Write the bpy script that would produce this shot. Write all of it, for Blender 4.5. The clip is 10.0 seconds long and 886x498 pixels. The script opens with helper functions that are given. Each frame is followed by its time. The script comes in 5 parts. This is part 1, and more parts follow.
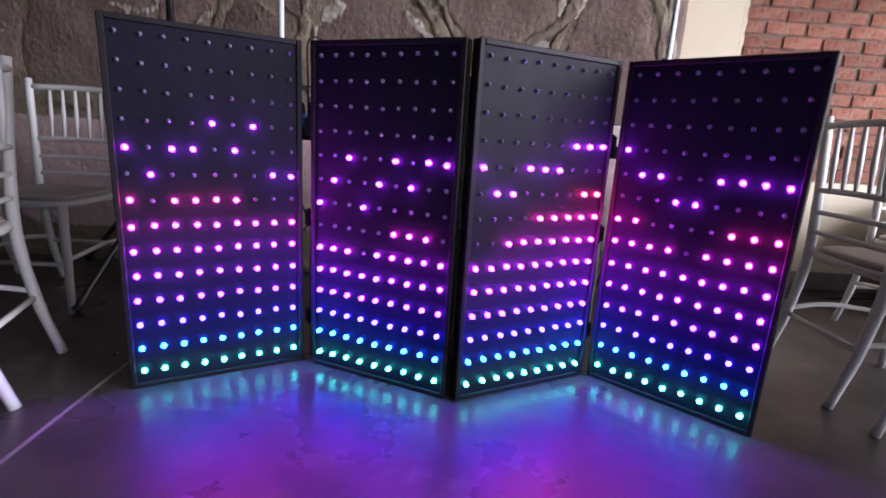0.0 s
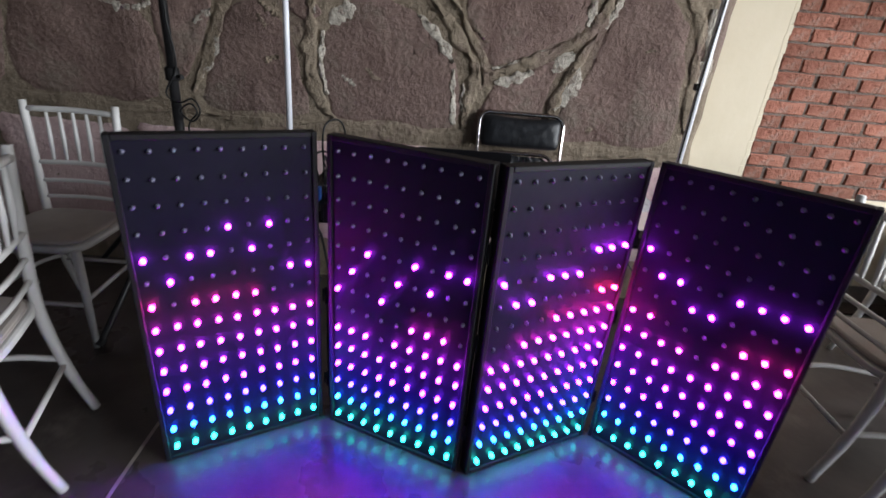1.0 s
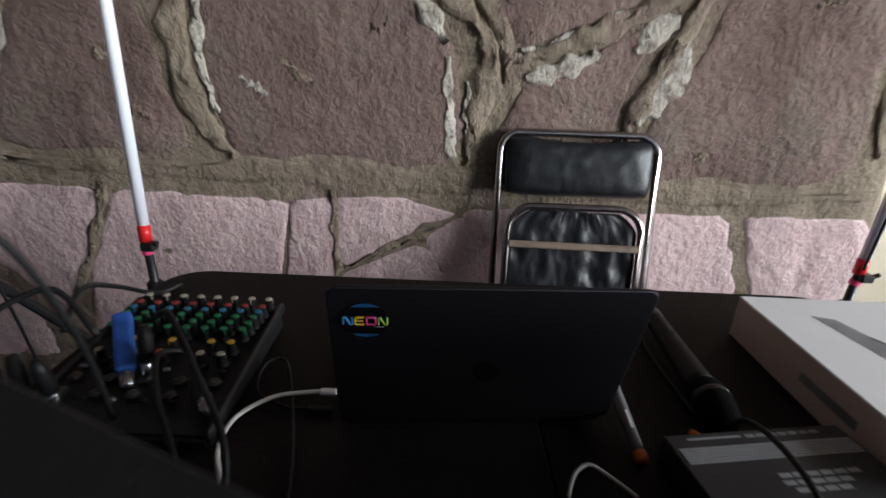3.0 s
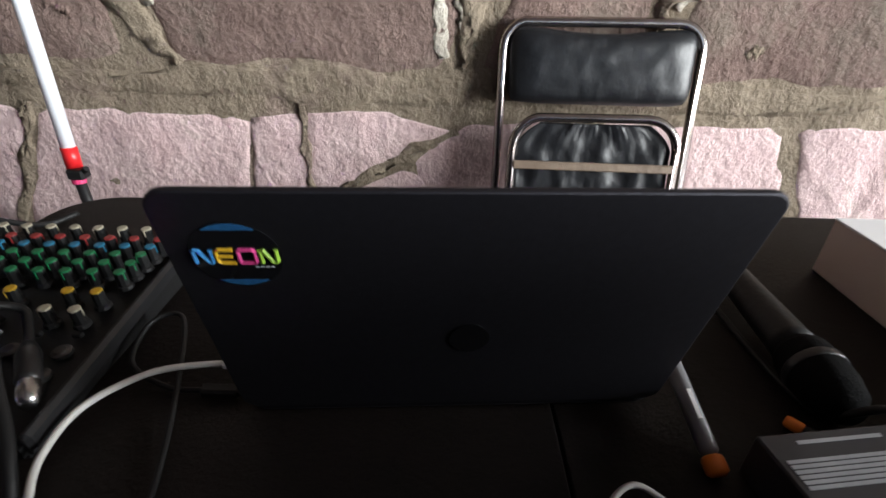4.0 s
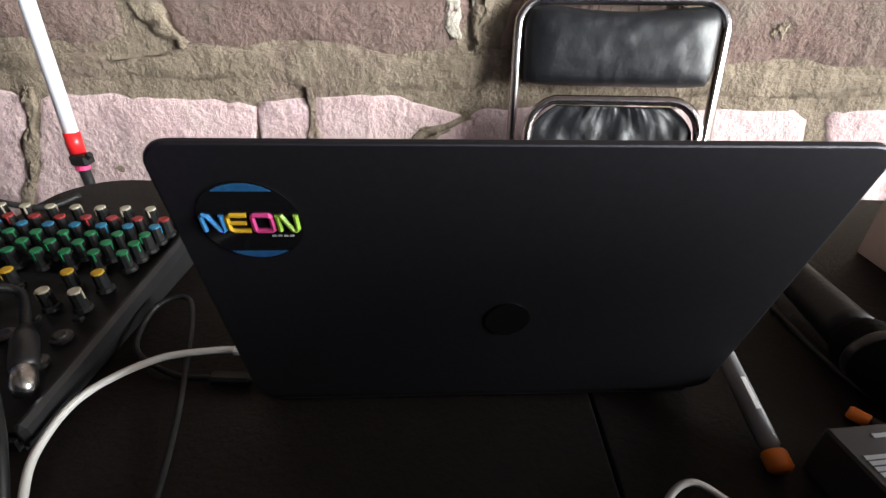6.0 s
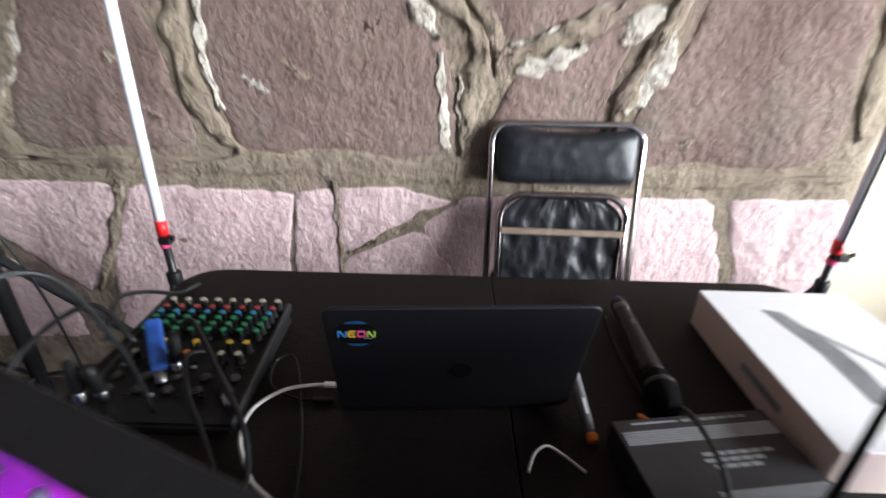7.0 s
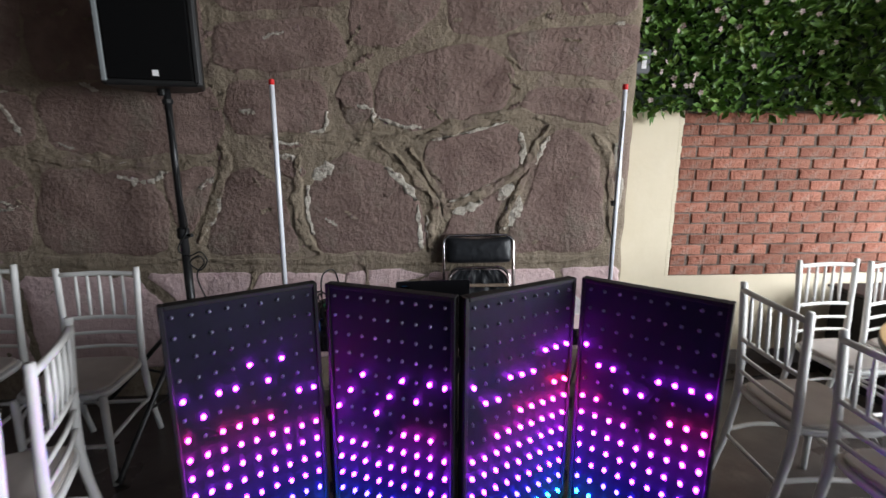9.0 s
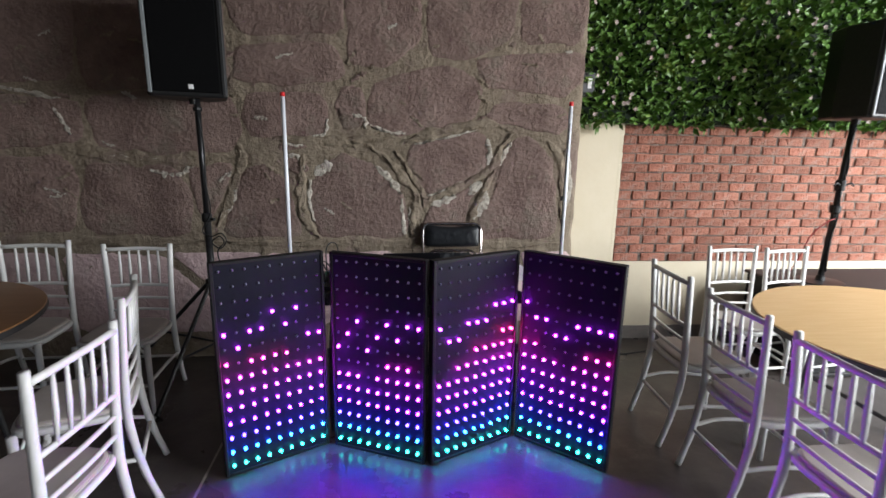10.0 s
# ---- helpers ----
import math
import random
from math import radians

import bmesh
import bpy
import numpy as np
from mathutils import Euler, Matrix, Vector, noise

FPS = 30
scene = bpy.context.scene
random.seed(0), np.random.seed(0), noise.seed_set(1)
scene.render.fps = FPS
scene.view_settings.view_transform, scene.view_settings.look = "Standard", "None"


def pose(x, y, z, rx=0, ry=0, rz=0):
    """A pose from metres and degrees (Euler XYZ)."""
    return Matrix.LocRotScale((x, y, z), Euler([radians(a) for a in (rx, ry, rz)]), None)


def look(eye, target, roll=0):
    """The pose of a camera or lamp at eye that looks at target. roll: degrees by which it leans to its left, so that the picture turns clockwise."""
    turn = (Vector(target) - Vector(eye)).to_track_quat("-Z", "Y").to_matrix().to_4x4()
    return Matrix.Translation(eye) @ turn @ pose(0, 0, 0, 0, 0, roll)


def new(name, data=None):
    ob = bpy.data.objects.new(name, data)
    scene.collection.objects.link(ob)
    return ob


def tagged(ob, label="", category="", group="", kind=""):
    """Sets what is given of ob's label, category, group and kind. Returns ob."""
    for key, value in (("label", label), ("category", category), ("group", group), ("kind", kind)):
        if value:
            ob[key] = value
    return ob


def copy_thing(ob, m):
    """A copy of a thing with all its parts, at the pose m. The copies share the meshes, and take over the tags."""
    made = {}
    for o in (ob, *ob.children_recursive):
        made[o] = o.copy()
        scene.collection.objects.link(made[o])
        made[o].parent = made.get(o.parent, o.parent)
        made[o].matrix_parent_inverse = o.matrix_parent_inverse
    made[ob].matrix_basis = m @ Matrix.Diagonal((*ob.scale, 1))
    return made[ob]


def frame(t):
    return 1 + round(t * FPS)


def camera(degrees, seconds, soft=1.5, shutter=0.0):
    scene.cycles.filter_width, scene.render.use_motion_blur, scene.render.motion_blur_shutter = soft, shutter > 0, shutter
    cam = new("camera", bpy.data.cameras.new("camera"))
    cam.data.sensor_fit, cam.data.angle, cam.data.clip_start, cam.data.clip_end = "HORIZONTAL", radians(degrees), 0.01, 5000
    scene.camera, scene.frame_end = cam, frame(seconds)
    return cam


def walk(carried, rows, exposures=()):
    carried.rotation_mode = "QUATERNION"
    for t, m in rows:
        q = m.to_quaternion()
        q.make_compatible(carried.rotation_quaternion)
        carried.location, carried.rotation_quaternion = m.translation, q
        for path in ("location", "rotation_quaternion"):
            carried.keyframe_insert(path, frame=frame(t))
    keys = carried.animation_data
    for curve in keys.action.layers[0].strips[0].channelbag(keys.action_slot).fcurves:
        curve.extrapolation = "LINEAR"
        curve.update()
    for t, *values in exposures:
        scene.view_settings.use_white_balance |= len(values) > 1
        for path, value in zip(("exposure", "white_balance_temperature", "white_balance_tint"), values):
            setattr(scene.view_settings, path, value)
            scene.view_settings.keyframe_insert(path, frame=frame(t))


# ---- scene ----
cam = camera(85.7, 10.0, shutter=0.5)

PATH = [
    (0, (-0.053, -2.638, 0.779), (-0.031, -0.69, 0.326), 3.5),
    (0.5, (-0.123, -2.59, 1.165), (-0.082, -0.759, 0.362), 5.4),
    (1, (-0.143, -2.467, 1.308), (-0.1, -0.637, 0.501), 5.3),
    (1.5, (-0.099, -2.163, 1.332), (-0.077, -0.306, 0.591), 3.5),
    (2, (-0.112, -1.853, 1.289), (-0.098, 0.022, 0.593), 3.1),
    (2.2, (-0.119, -1.717, 1.274), (-0.103, 0.16, 0.582), 3.1),
    (3.3, (-0.115, -1.233, 1.148), (-0.102, 0.58, 0.305), 2.5),
    (3.5, (-0.09, -1.191, 1.134), (-0.097, 0.587, 0.218), 2.1),
    (4, (-0.079, -1.143, 1.07), (-0.082, 0.596, 0.081), 1.7),
    (4.5, (-0.092, -1.117, 1.049), (-0.1, 0.616, 0.05), 1.4),
    (5, (-0.093, -1.12, 1.04), (-0.118, 0.61, 0.038), 1.0),
    (6.3, (-0.096, -1.126, 1.049), (-0.117, 0.597, 0.034), 1.3),
    (6.5, (-0.094, -1.159, 1.094), (-0.116, 0.565, 0.08), 0.9),
    (7, (-0.085, -1.37, 1.27), (-0.098, 0.419, 0.376), 1.4),
    (7.5, (-0.117, -1.739, 1.451), (-0.046, 0.123, 0.726), 1.7),
    (8, (-0.108, -2.117, 1.507), (0.005, -0.195, 0.964), 1.8),
    (8.5, (-0.072, -2.478, 1.531), (0.048, -0.543, 1.04), 0.4),
    (9, (-0.143, -2.805, 1.534), (-0.019, -0.856, 1.098), 0.1),
    (9.5, (-0.152, -3.108, 1.544), (0.012, -1.165, 1.101), 0.7),
    (10, (-0.125, -3.391, 1.542), (0.053, -1.445, 1.118), 1.1),
]
walk(cam, [(t, look(eye, target, roll)) for t, eye, target, roll in PATH], [(0.0, 0.0, 6050, 24), (0.5, -0.1, 6250, 11), (1.0, -0.15, 6150, 12), (1.5, -0.2, 6150, 11), (2.0, -0.2, 6100, 11), (3.5, 0.65, 6200, 10), (4.5, 1.28, 6450, 10), (6.5, 1.52, 6450, 10), (7.0, 1.4, 6050, 11), (7.5, 1.2, 5850, 11), (8.0, 0.4, 5900, 11), (8.5, -0.05, 6050, 11), (10.0, -0.05, 6250, 11)])
LIGHT_EAST, LIGHT_SOUTH, GLOW = 680.0, 6.0, 76.0

# ---- world, daylight and large lights ----
world = bpy.data.worlds.new("world")
scene.world = world
world.use_nodes = True
_wn = world.node_tree.nodes
_sky = _wn.new("ShaderNodeTexSky")
_sky.sky_type = "NISHITA"
_sky.sun_disc = False
_sky.sun_elevation, _sky.sun_rotation = radians(50), radians(120)
_wn["Background"].inputs[1].default_value = 0.12
world.node_tree.links.new(_sky.outputs[0], _wn["Background"].inputs[0])


def area_lamp(name, eye, target, sx, sy, power, colour):
    data = bpy.data.lights.new(name, "AREA")
    data.shape, data.size, data.size_y, data.energy, data.color = "RECTANGLE", sx, sy, power, colour
    ob = new(name, data)
    ob.matrix_world = look(eye, target)
    return ob


# daylight in the wide opening of the east side, and in the opening behind the camera
area_lamp("daylight_east", (5.3, -2.9, 1.85), (2.2, -2.3, -1.2), 4.2, 2.2, LIGHT_EAST, (0.98, 1.0, 0.985))
area_lamp("daylight_south", (1.6, -7.75, 1.65), (0.4, 0, 1.2), 5.0, 2.5, LIGHT_SOUTH, (0.97, 0.98, 1.0))

# ---- helpers for meshes ----


def part(name, bm, material, parent=None, label="", smooth=False):
    me = bpy.data.meshes.new(name)
    bm.to_mesh(me)
    bm.free()
    me.materials.append(material)
    if smooth:
        me.shade_smooth()
    ob = new(name, me)
    ob.parent = parent
    if label:
        ob["label"] = label
    return ob


def thing(name, label, category, group="", m=None, kind=""):
    ob = tagged(new(name), label, category, group, kind)
    if m is not None:
        ob.matrix_basis = m
    return ob


def box(bm, c, s, bevel=0.0, m=None, seg=1):
    t = Matrix.Translation(c) @ Matrix.Diagonal((*s, 1))
    r = bmesh.ops.create_cube(bm, size=1, matrix=t)
    vs = r["verts"]
    if bevel > 0:
        es = list({e for v in vs for e in v.link_edges})
        rb = bmesh.ops.bevel(bm, geom=es, offset=bevel, segments=seg, affect="EDGES", profile=0.5)
        vs = list(set(rb["verts"]) | {v for v in vs if v.is_valid})
    if m is not None:
        bmesh.ops.transform(bm, matrix=m, verts=vs)
    return vs


def tube(bm, pts, r, seg=8, cap=True):
    """A round bar along points; r is one radius or one a point."""
    pts = [Vector(p) for p in pts]
    rs = r if isinstance(r, (list, tuple)) else [r] * len(pts)
    rings, side = [], None
    for i, p in enumerate(pts):
        d = (pts[min(i + 1, len(pts) - 1)] - pts[max(i - 1, 0)]).normalized()
        if side is None:
            side = d.orthogonal().normalized()
        side = (side - d * side.dot(d)).normalized()
        up = d.cross(side)
        rings.append([bm.verts.new(p + rs[i] * (math.cos(a) * side + math.sin(a) * up)) for a in [2 * math.pi * k / seg for k in range(seg)]])
    for a, b in zip(rings, rings[1:]):
        for k in range(seg):
            bm.faces.new((a[k], a[(k + 1) % seg], b[(k + 1) % seg], b[k]))
    if cap:
        bm.faces.new(rings[0][::-1])
        bm.faces.new(rings[-1])


def lathe(bm, prof, seg=20, m=None):
    """Turns (radius, height) pairs round z."""
    rings = [[bm.verts.new((r * math.cos(2 * math.pi * k / seg), r * math.sin(2 * math.pi * k / seg), z)) for k in range(seg)] for r, z in prof]
    for a, b in zip(rings, rings[1:]):
        for k in range(seg):
            bm.faces.new((a[k], a[(k + 1) % seg], b[(k + 1) % seg], b[k]))
    bm.faces.new(rings[0][::-1])
    bm.faces.new(rings[-1])
    if m is not None:
        bmesh.ops.transform(bm, matrix=m, verts=[v for ring in rings for v in ring])


def prism(bm, outline, z0, z1, m=None, edge=0.0):
    """An outline in x, y as a slab from z0 to z1, its rim rounded by edge."""
    n = len(outline)
    cx, cy = sum(p[0] for p in outline) / n, sum(p[1] for p in outline) / n

    def ring(inset, z):
        out = []
        for x, y in outline:
            d = math.hypot(x - cx, y - cy) or 1
            out.append(bm.verts.new((x - (x - cx) / d * inset, y - (y - cy) / d * inset, z)))
        return out

    rings = [ring(0, z0), ring(0, z1)] if not edge else [ring(edge, z0), ring(0, z0 + edge), ring(0, z1 - edge), ring(edge * 0.3, z1 - edge * 0.3), ring(edge, z1)]
    for a, b in zip(rings, rings[1:]):
        for k in range(n):
            bm.faces.new((a[k], a[(k + 1) % n], b[(k + 1) % n], b[k]))
    bm.faces.new(rings[0][::-1])
    bm.faces.new(rings[-1])
    if m is not None:
        bmesh.ops.transform(bm, matrix=m, verts=[v for r in rings for v in r])


def rounded(sx, sy, r, seg=6):
    out = []
    for cx, cy, a0 in ((sx / 2 - r, sy / 2 - r, 0), (-sx / 2 + r, sy / 2 - r, 90), (-sx / 2 + r, -sy / 2 + r, 180), (sx / 2 - r, -sy / 2 + r, 270)):
        out += [(cx + r * math.cos(radians(a0 + 90 * k / seg)), cy + r * math.sin(radians(a0 + 90 * k / seg))) for k in range(seg + 1)]
    return out


def bend(pts, n=8):
    """A smooth curve through points (Catmull-Rom)."""
    p = [Vector(q) for q in pts]
    p = [2 * p[0] - p[1]] + p + [2 * p[-1] - p[-2]]
    out = []
    for i in range(1, len(p) - 2):
        for k in range(n):
            t = k / n
            out.append(0.5 * (2 * p[i] + (p[i + 1] - p[i - 1]) * t + (2 * p[i - 1] - 5 * p[i] + 4 * p[i + 1] - p[i + 2]) * t * t + (3 * p[i] - p[i - 1] - 3 * p[i + 1] + p[i + 2]) * t**3))
    return out + [p[-2]]


# ---- materials ----


def mat(name, c1, c2=None, scale=12.0, rough=0.6, metal=0.0, bump=0.0, bscale=60.0, spread=0.0, blotch=None, bl_scale=2.5, bl_at=0.6, rough2=None, stretch=(1, 1, 1), coat=0.0, bdist=0.02, spec=0.5):
    """A surface with grain between c1 and c2, blotches of a third colour, relief, and a tone of its own for each object."""
    m = bpy.data.materials.new(name)
    m.use_nodes = True
    nt = m.node_tree
    n, ln = nt.nodes, nt.links
    b = n["Principled BSDF"]
    b.inputs["Metallic"].default_value = metal
    b.inputs["Roughness"].default_value = rough
    b.inputs["Coat Weight"].default_value = coat
    b.inputs["Specular IOR Level"].default_value = spec
    tc = n.new("ShaderNodeTexCoord")
    mp = n.new("ShaderNodeMapping")
    mp.inputs["Scale"].default_value = stretch
    ln.new(tc.outputs["Object"], mp.inputs[0])

    def noise_tex(s, detail=6.0, r=0.6):
        t = n.new("ShaderNodeTexNoise")
        t.inputs["Scale"].default_value, t.inputs["Detail"].default_value, t.inputs["Roughness"].default_value = s, detail, r
        ln.new(mp.outputs[0], t.inputs["Vector"])
        return t

    def ramp(src, lo, hi):
        r = n.new("ShaderNodeMapRange")
        r.inputs["From Min"].default_value, r.inputs["From Max"].default_value = lo, hi
        ln.new(src, r.inputs["Value"])
        return r.outputs["Result"]

    def mix(fac, a, c):
        x = n.new("ShaderNodeMix")
        x.data_type = "RGBA"
        ln.new(fac, x.inputs[0])
        for sock, v in ((x.inputs[6], a), (x.inputs[7], c)):
            if isinstance(v, tuple):
                sock.default_value = (*v, 1)
            else:
                ln.new(v, sock)
        return x.outputs[2]

    c2 = c2 or tuple(v * 0.8 for v in c1)
    grain = noise_tex(scale)
    col = mix(ramp(grain.outputs["Fac"], 0.3, 0.7), c1, c2)
    if blotch:
        big = noise_tex(bl_scale, 8.0, 0.7)
        col = mix(ramp(big.outputs["Fac"], bl_at, bl_at + 0.1), col, blotch)
    if spread:
        info = n.new("ShaderNodeObjectInfo")
        h = n.new("ShaderNodeHueSaturation")
        ln.new(col, h.inputs["Color"])
        r = n.new("ShaderNodeMapRange")
        r.inputs["To Min"].default_value, r.inputs["To Max"].default_value = 1 - spread, 1 + spread
        ln.new(info.outputs["Random"], r.inputs["Value"])
        ln.new(r.outputs["Result"], h.inputs["Value"])
        col = h.outputs["Color"]
    ln.new(col, b.inputs["Base Color"])
    if rough2 is not None:
        rt = noise_tex(scale * 0.35, 5.0)
        rr = n.new("ShaderNodeMapRange")
        rr.inputs["From Min"].default_value, rr.inputs["From Max"].default_value = 0.3, 0.7
        rr.inputs["To Min"].default_value, rr.inputs["To Max"].default_value = rough, rough2
        ln.new(rt.outputs["Fac"], rr.inputs["Value"])
        ln.new(rr.outputs["Result"], b.inputs["Roughness"])
    if bump:
        bt = noise_tex(bscale, 8.0, 0.65)
        bp = n.new("ShaderNodeBump")
        bp.inputs["Strength"].default_value, bp.inputs["Distance"].default_value = min(bump, 1.0), bdist
        ln.new(bt.outputs["Fac"], bp.inputs["Height"])
        ln.new(bp.outputs["Normal"], b.inputs["Normal"])
    return m


def glow(name, colour, strength):
    m = bpy.data.materials.new(name)
    m.use_nodes = True
    b = m.node_tree.nodes["Principled BSDF"]
    b.inputs["Base Color"].default_value = (*colour, 1)
    b.inputs["Emission Color"].default_value = (*colour, 1)
    b.inputs["Emission Strength"].default_value = strength
    return m


M_STONE = mat("red_stone", (0.174, 0.116, 0.100), (0.292, 0.208, 0.180), 5, 0.95, bump=0.9, bscale=30, spread=0.07, blotch=(0.225, 0.178, 0.146), bl_scale=2.6, bl_at=0.53, bdist=0.030, spec=0.25)
M_PINK = mat("pink_painted_stone", (0.57, 0.405, 0.405), (0.67, 0.515, 0.505), 12, 0.85, bump=1.0, bscale=26, spread=0.06, blotch=(0.50, 0.39, 0.36), bl_scale=6.0, bl_at=0.60, bdist=0.018, spec=0.3)
M_MORTAR = mat("lime_mortar", (0.205, 0.163, 0.120), (0.315, 0.258, 0.193), 8, 0.95, bump=1.0, bscale=14, blotch=(0.225, 0.165, 0.140), bl_scale=1.9, bl_at=0.52, bdist=0.04, spec=0.2)
M_LIMEW = mat("white_lime_smear", (0.46, 0.415, 0.350), (0.62, 0.570, 0.495), 18, 0.95, bump=0.9, bscale=34, blotch=(0.235, 0.180, 0.150), bl_scale=17, bl_at=0.53, bdist=0.03, spec=0.2)
M_CREAM = mat("cream_wall_paint", (0.66, 0.575, 0.42), (0.70, 0.615, 0.465), 5, 0.7, bump=0.08, bscale=30)
M_BRICK = mat("red_brick", (0.30, 0.112, 0.075), (0.44, 0.200, 0.140), 16, 0.92, bump=1.0, bscale=30, spread=0.24, blotch=(0.33, 0.235, 0.195), bl_scale=5, bl_at=0.55, bdist=0.035, spec=0.3)
M_BMORTAR = mat("brick_mortar", (0.125, 0.090, 0.073), (0.27, 0.21, 0.178), 8, 0.95, bump=0.9, bscale=50, blotch=(0.10, 0.075, 0.062), bl_scale=7, bl_at=0.55)
M_FLOOR = mat("polished_concrete", (0.036, 0.030, 0.028), (0.080, 0.067, 0.061), 4.5, 0.20, bump=0.10, bscale=18, blotch=(0.115, 0.098, 0.088), bl_scale=2.0, bl_at=0.58, rough2=0.46)
M_JOINT = mat("pale_floor_joint", (0.34, 0.30, 0.27), None, 40, 0.8)
M_FOOTSTRIP = mat("grey_cement", (0.17, 0.15, 0.14), (0.24, 0.21, 0.195), 8, 0.85, bump=0.4)
# unseen ceiling and walls, kept dark to limit bounced light
M_CEIL = mat("ceiling_plaster", (0.12, 0.105, 0.09), (0.16, 0.14, 0.12), 3, 0.9, bump=0.2)
M_PLAIN = mat("room_wall_paint", (0.13, 0.11, 0.095), (0.16, 0.14, 0.12), 3, 0.85, bump=0.2)
M_BOARD = mat("black_panel_face", (0.0075, 0.0072, 0.0145), (0.012, 0.011, 0.022), 6, 0.45, bump=0.05, bscale=30, rough2=0.6, spec=0.14)
M_TRIM = mat("black_panel_frame", (0.008, 0.008, 0.009), (0.014, 0.013, 0.014), 25, 0.55, bump=0.1, spec=0.25)
M_BULB_OFF = mat("unlit_bulb", (0.12, 0.12, 0.18), (0.19, 0.19, 0.27), 90, 0.3)
M_WOODW = mat("white_painted_wood", (0.68, 0.67, 0.65), (0.75, 0.74, 0.72), 18, 0.42, bump=0.08, bscale=80, blotch=(0.60, 0.58, 0.55), bl_scale=9, bl_at=0.68)
M_SEAT = mat("white_worn_seat", (0.46, 0.41, 0.375), (0.54, 0.49, 0.45), 10, 0.6, bump=0.12, bscale=60, blotch=(0.36, 0.31, 0.285), bl_scale=5, bl_at=0.64)
M_TABLEW = mat("light_wood_tabletop", (0.64, 0.42, 0.19), (0.72, 0.50, 0.26), 5, 0.38, bump=0.05, bscale=60, stretch=(1, 9, 1))
M_TABLED = mat("brown_wood_tabletop", (0.26, 0.12, 0.045), (0.34, 0.17, 0.07), 5, 0.38, bump=0.05, bscale=60, stretch=(1, 9, 1))
M_DARKEDGE = mat("dark_edge_band", (0.03, 0.028, 0.028), None, 30, 0.5)
M_METALG = mat("grey_table_leg_metal", (0.12, 0.12, 0.12), None, 30, 0.4, metal=0.8)
M_FOLDT = mat("dark_brown_plastic_tabletop", (0.0075, 0.0058, 0.0052), (0.012, 0.009, 0.008), 50, 0.5, bump=0.25, bscale=220, spec=0.15)
M_LAPTOP = mat("space_grey_aluminium", (0.044, 0.043, 0.050), (0.052, 0.050, 0.060), 200, 0.54, metal=1.0)
M_GLOSSBLACK = mat("gloss_black", (0.006, 0.006, 0.007), None, 50, 0.08)
M_BLACK = mat("black_plastic", (0.0085, 0.0085, 0.009), (0.015, 0.015, 0.0155), 60, 0.45, bump=0.1, bscale=200, spec=0.28)
M_BLACKM = mat("black_steel", (0.018, 0.018, 0.019), (0.03, 0.03, 0.032), 40, 0.35, metal=0.3)
M_GRILLE = mat("black_speaker_grille", (0.0030, 0.0030, 0.0033), (0.005, 0.005, 0.0055), 300, 0.75, bump=0.3, bscale=400, spec=0.06)
M_EDGESHEEN = mat("speaker_edge_sheen", (0.22, 0.24, 0.25), None, 40, 0.45)
M_VINYL = mat("black_vinyl", (0.008, 0.009, 0.011), (0.013, 0.014, 0.017), 30, 0.42, bump=0.12, bscale=60, spec=0.42)
M_CHROME = mat("worn_chrome", (0.52, 0.47, 0.46), (0.36, 0.32, 0.31), 22, 0.2, metal=1.0, bump=0.05)
M_BATTEN = mat("tan_wood_batten", (0.15, 0.105, 0.075), (0.21, 0.155, 0.11), 30, 0.6, bump=0.2)
M_TUBEW = mat("white_diffuser_tube", (0.80, 0.82, 0.88), (0.84, 0.86, 0.92), 10, 0.3)
M_RED = mat("red_plastic_cap", (0.75, 0.02, 0.025), (0.62, 0.018, 0.02), 40, 0.35)
M_PINKTAPE = mat("pink_tape", (0.85, 0.06, 0.22), None, 40, 0.5)
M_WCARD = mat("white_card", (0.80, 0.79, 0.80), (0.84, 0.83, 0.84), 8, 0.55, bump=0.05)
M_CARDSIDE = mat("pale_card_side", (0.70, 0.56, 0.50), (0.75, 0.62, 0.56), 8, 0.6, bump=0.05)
M_GREYPRINT = mat("grey_print", (0.17, 0.17, 0.18), (0.30, 0.30, 0.31), 20, 0.6)
M_PALEPRINT = mat("pale_print", (0.30, 0.31, 0.33), (0.38, 0.39, 0.41), 60, 0.5)
M_DARKBOX = mat("dark_grey_box_card", (0.032, 0.030, 0.034), (0.045, 0.042, 0.046), 20, 0.5, spec=0.3)
M_WCABLE = mat("white_cable", (0.70, 0.69, 0.66), (0.62, 0.60, 0.58), 30, 0.45)
M_BLUE = mat("blue_plastic", (0.03, 0.10, 0.42), (0.04, 0.14, 0.50), 30, 0.4)
M_DULL = mat("dull_dark_metal", (0.10, 0.10, 0.10), (0.14, 0.14, 0.14), 30, 0.4, metal=1.0)
M_STEEL = mat("nickel_plug", (0.62, 0.62, 0.62), (0.5, 0.5, 0.5), 30, 0.25, metal=1.0)
M_ORANGE = mat("orange_cap", (0.80, 0.22, 0.02), (0.70, 0.17, 0.02), 40, 0.45)
M_GREYPEN = mat("grey_pen_body", (0.16, 0.16, 0.17), (0.20, 0.20, 0.21), 50, 0.35)
M_YELLOW = mat("yellow_print", (0.60, 0.36, 0.02), None, 40, 0.4)
M_MAGENTA = mat("magenta_print", (0.52, 0.05, 0.20), None, 40, 0.4)
M_LIME = mat("lime_print", (0.27, 0.45, 0.05), None, 40, 0.4)
M_SKYD = mat("deep_blue_print", (0.008, 0.05, 0.13), (0.02, 0.10, 0.24), 300, 0.4)
M_SKYP = mat("sky_blue_print", (0.04, 0.20, 0.46), None, 40, 0.4)
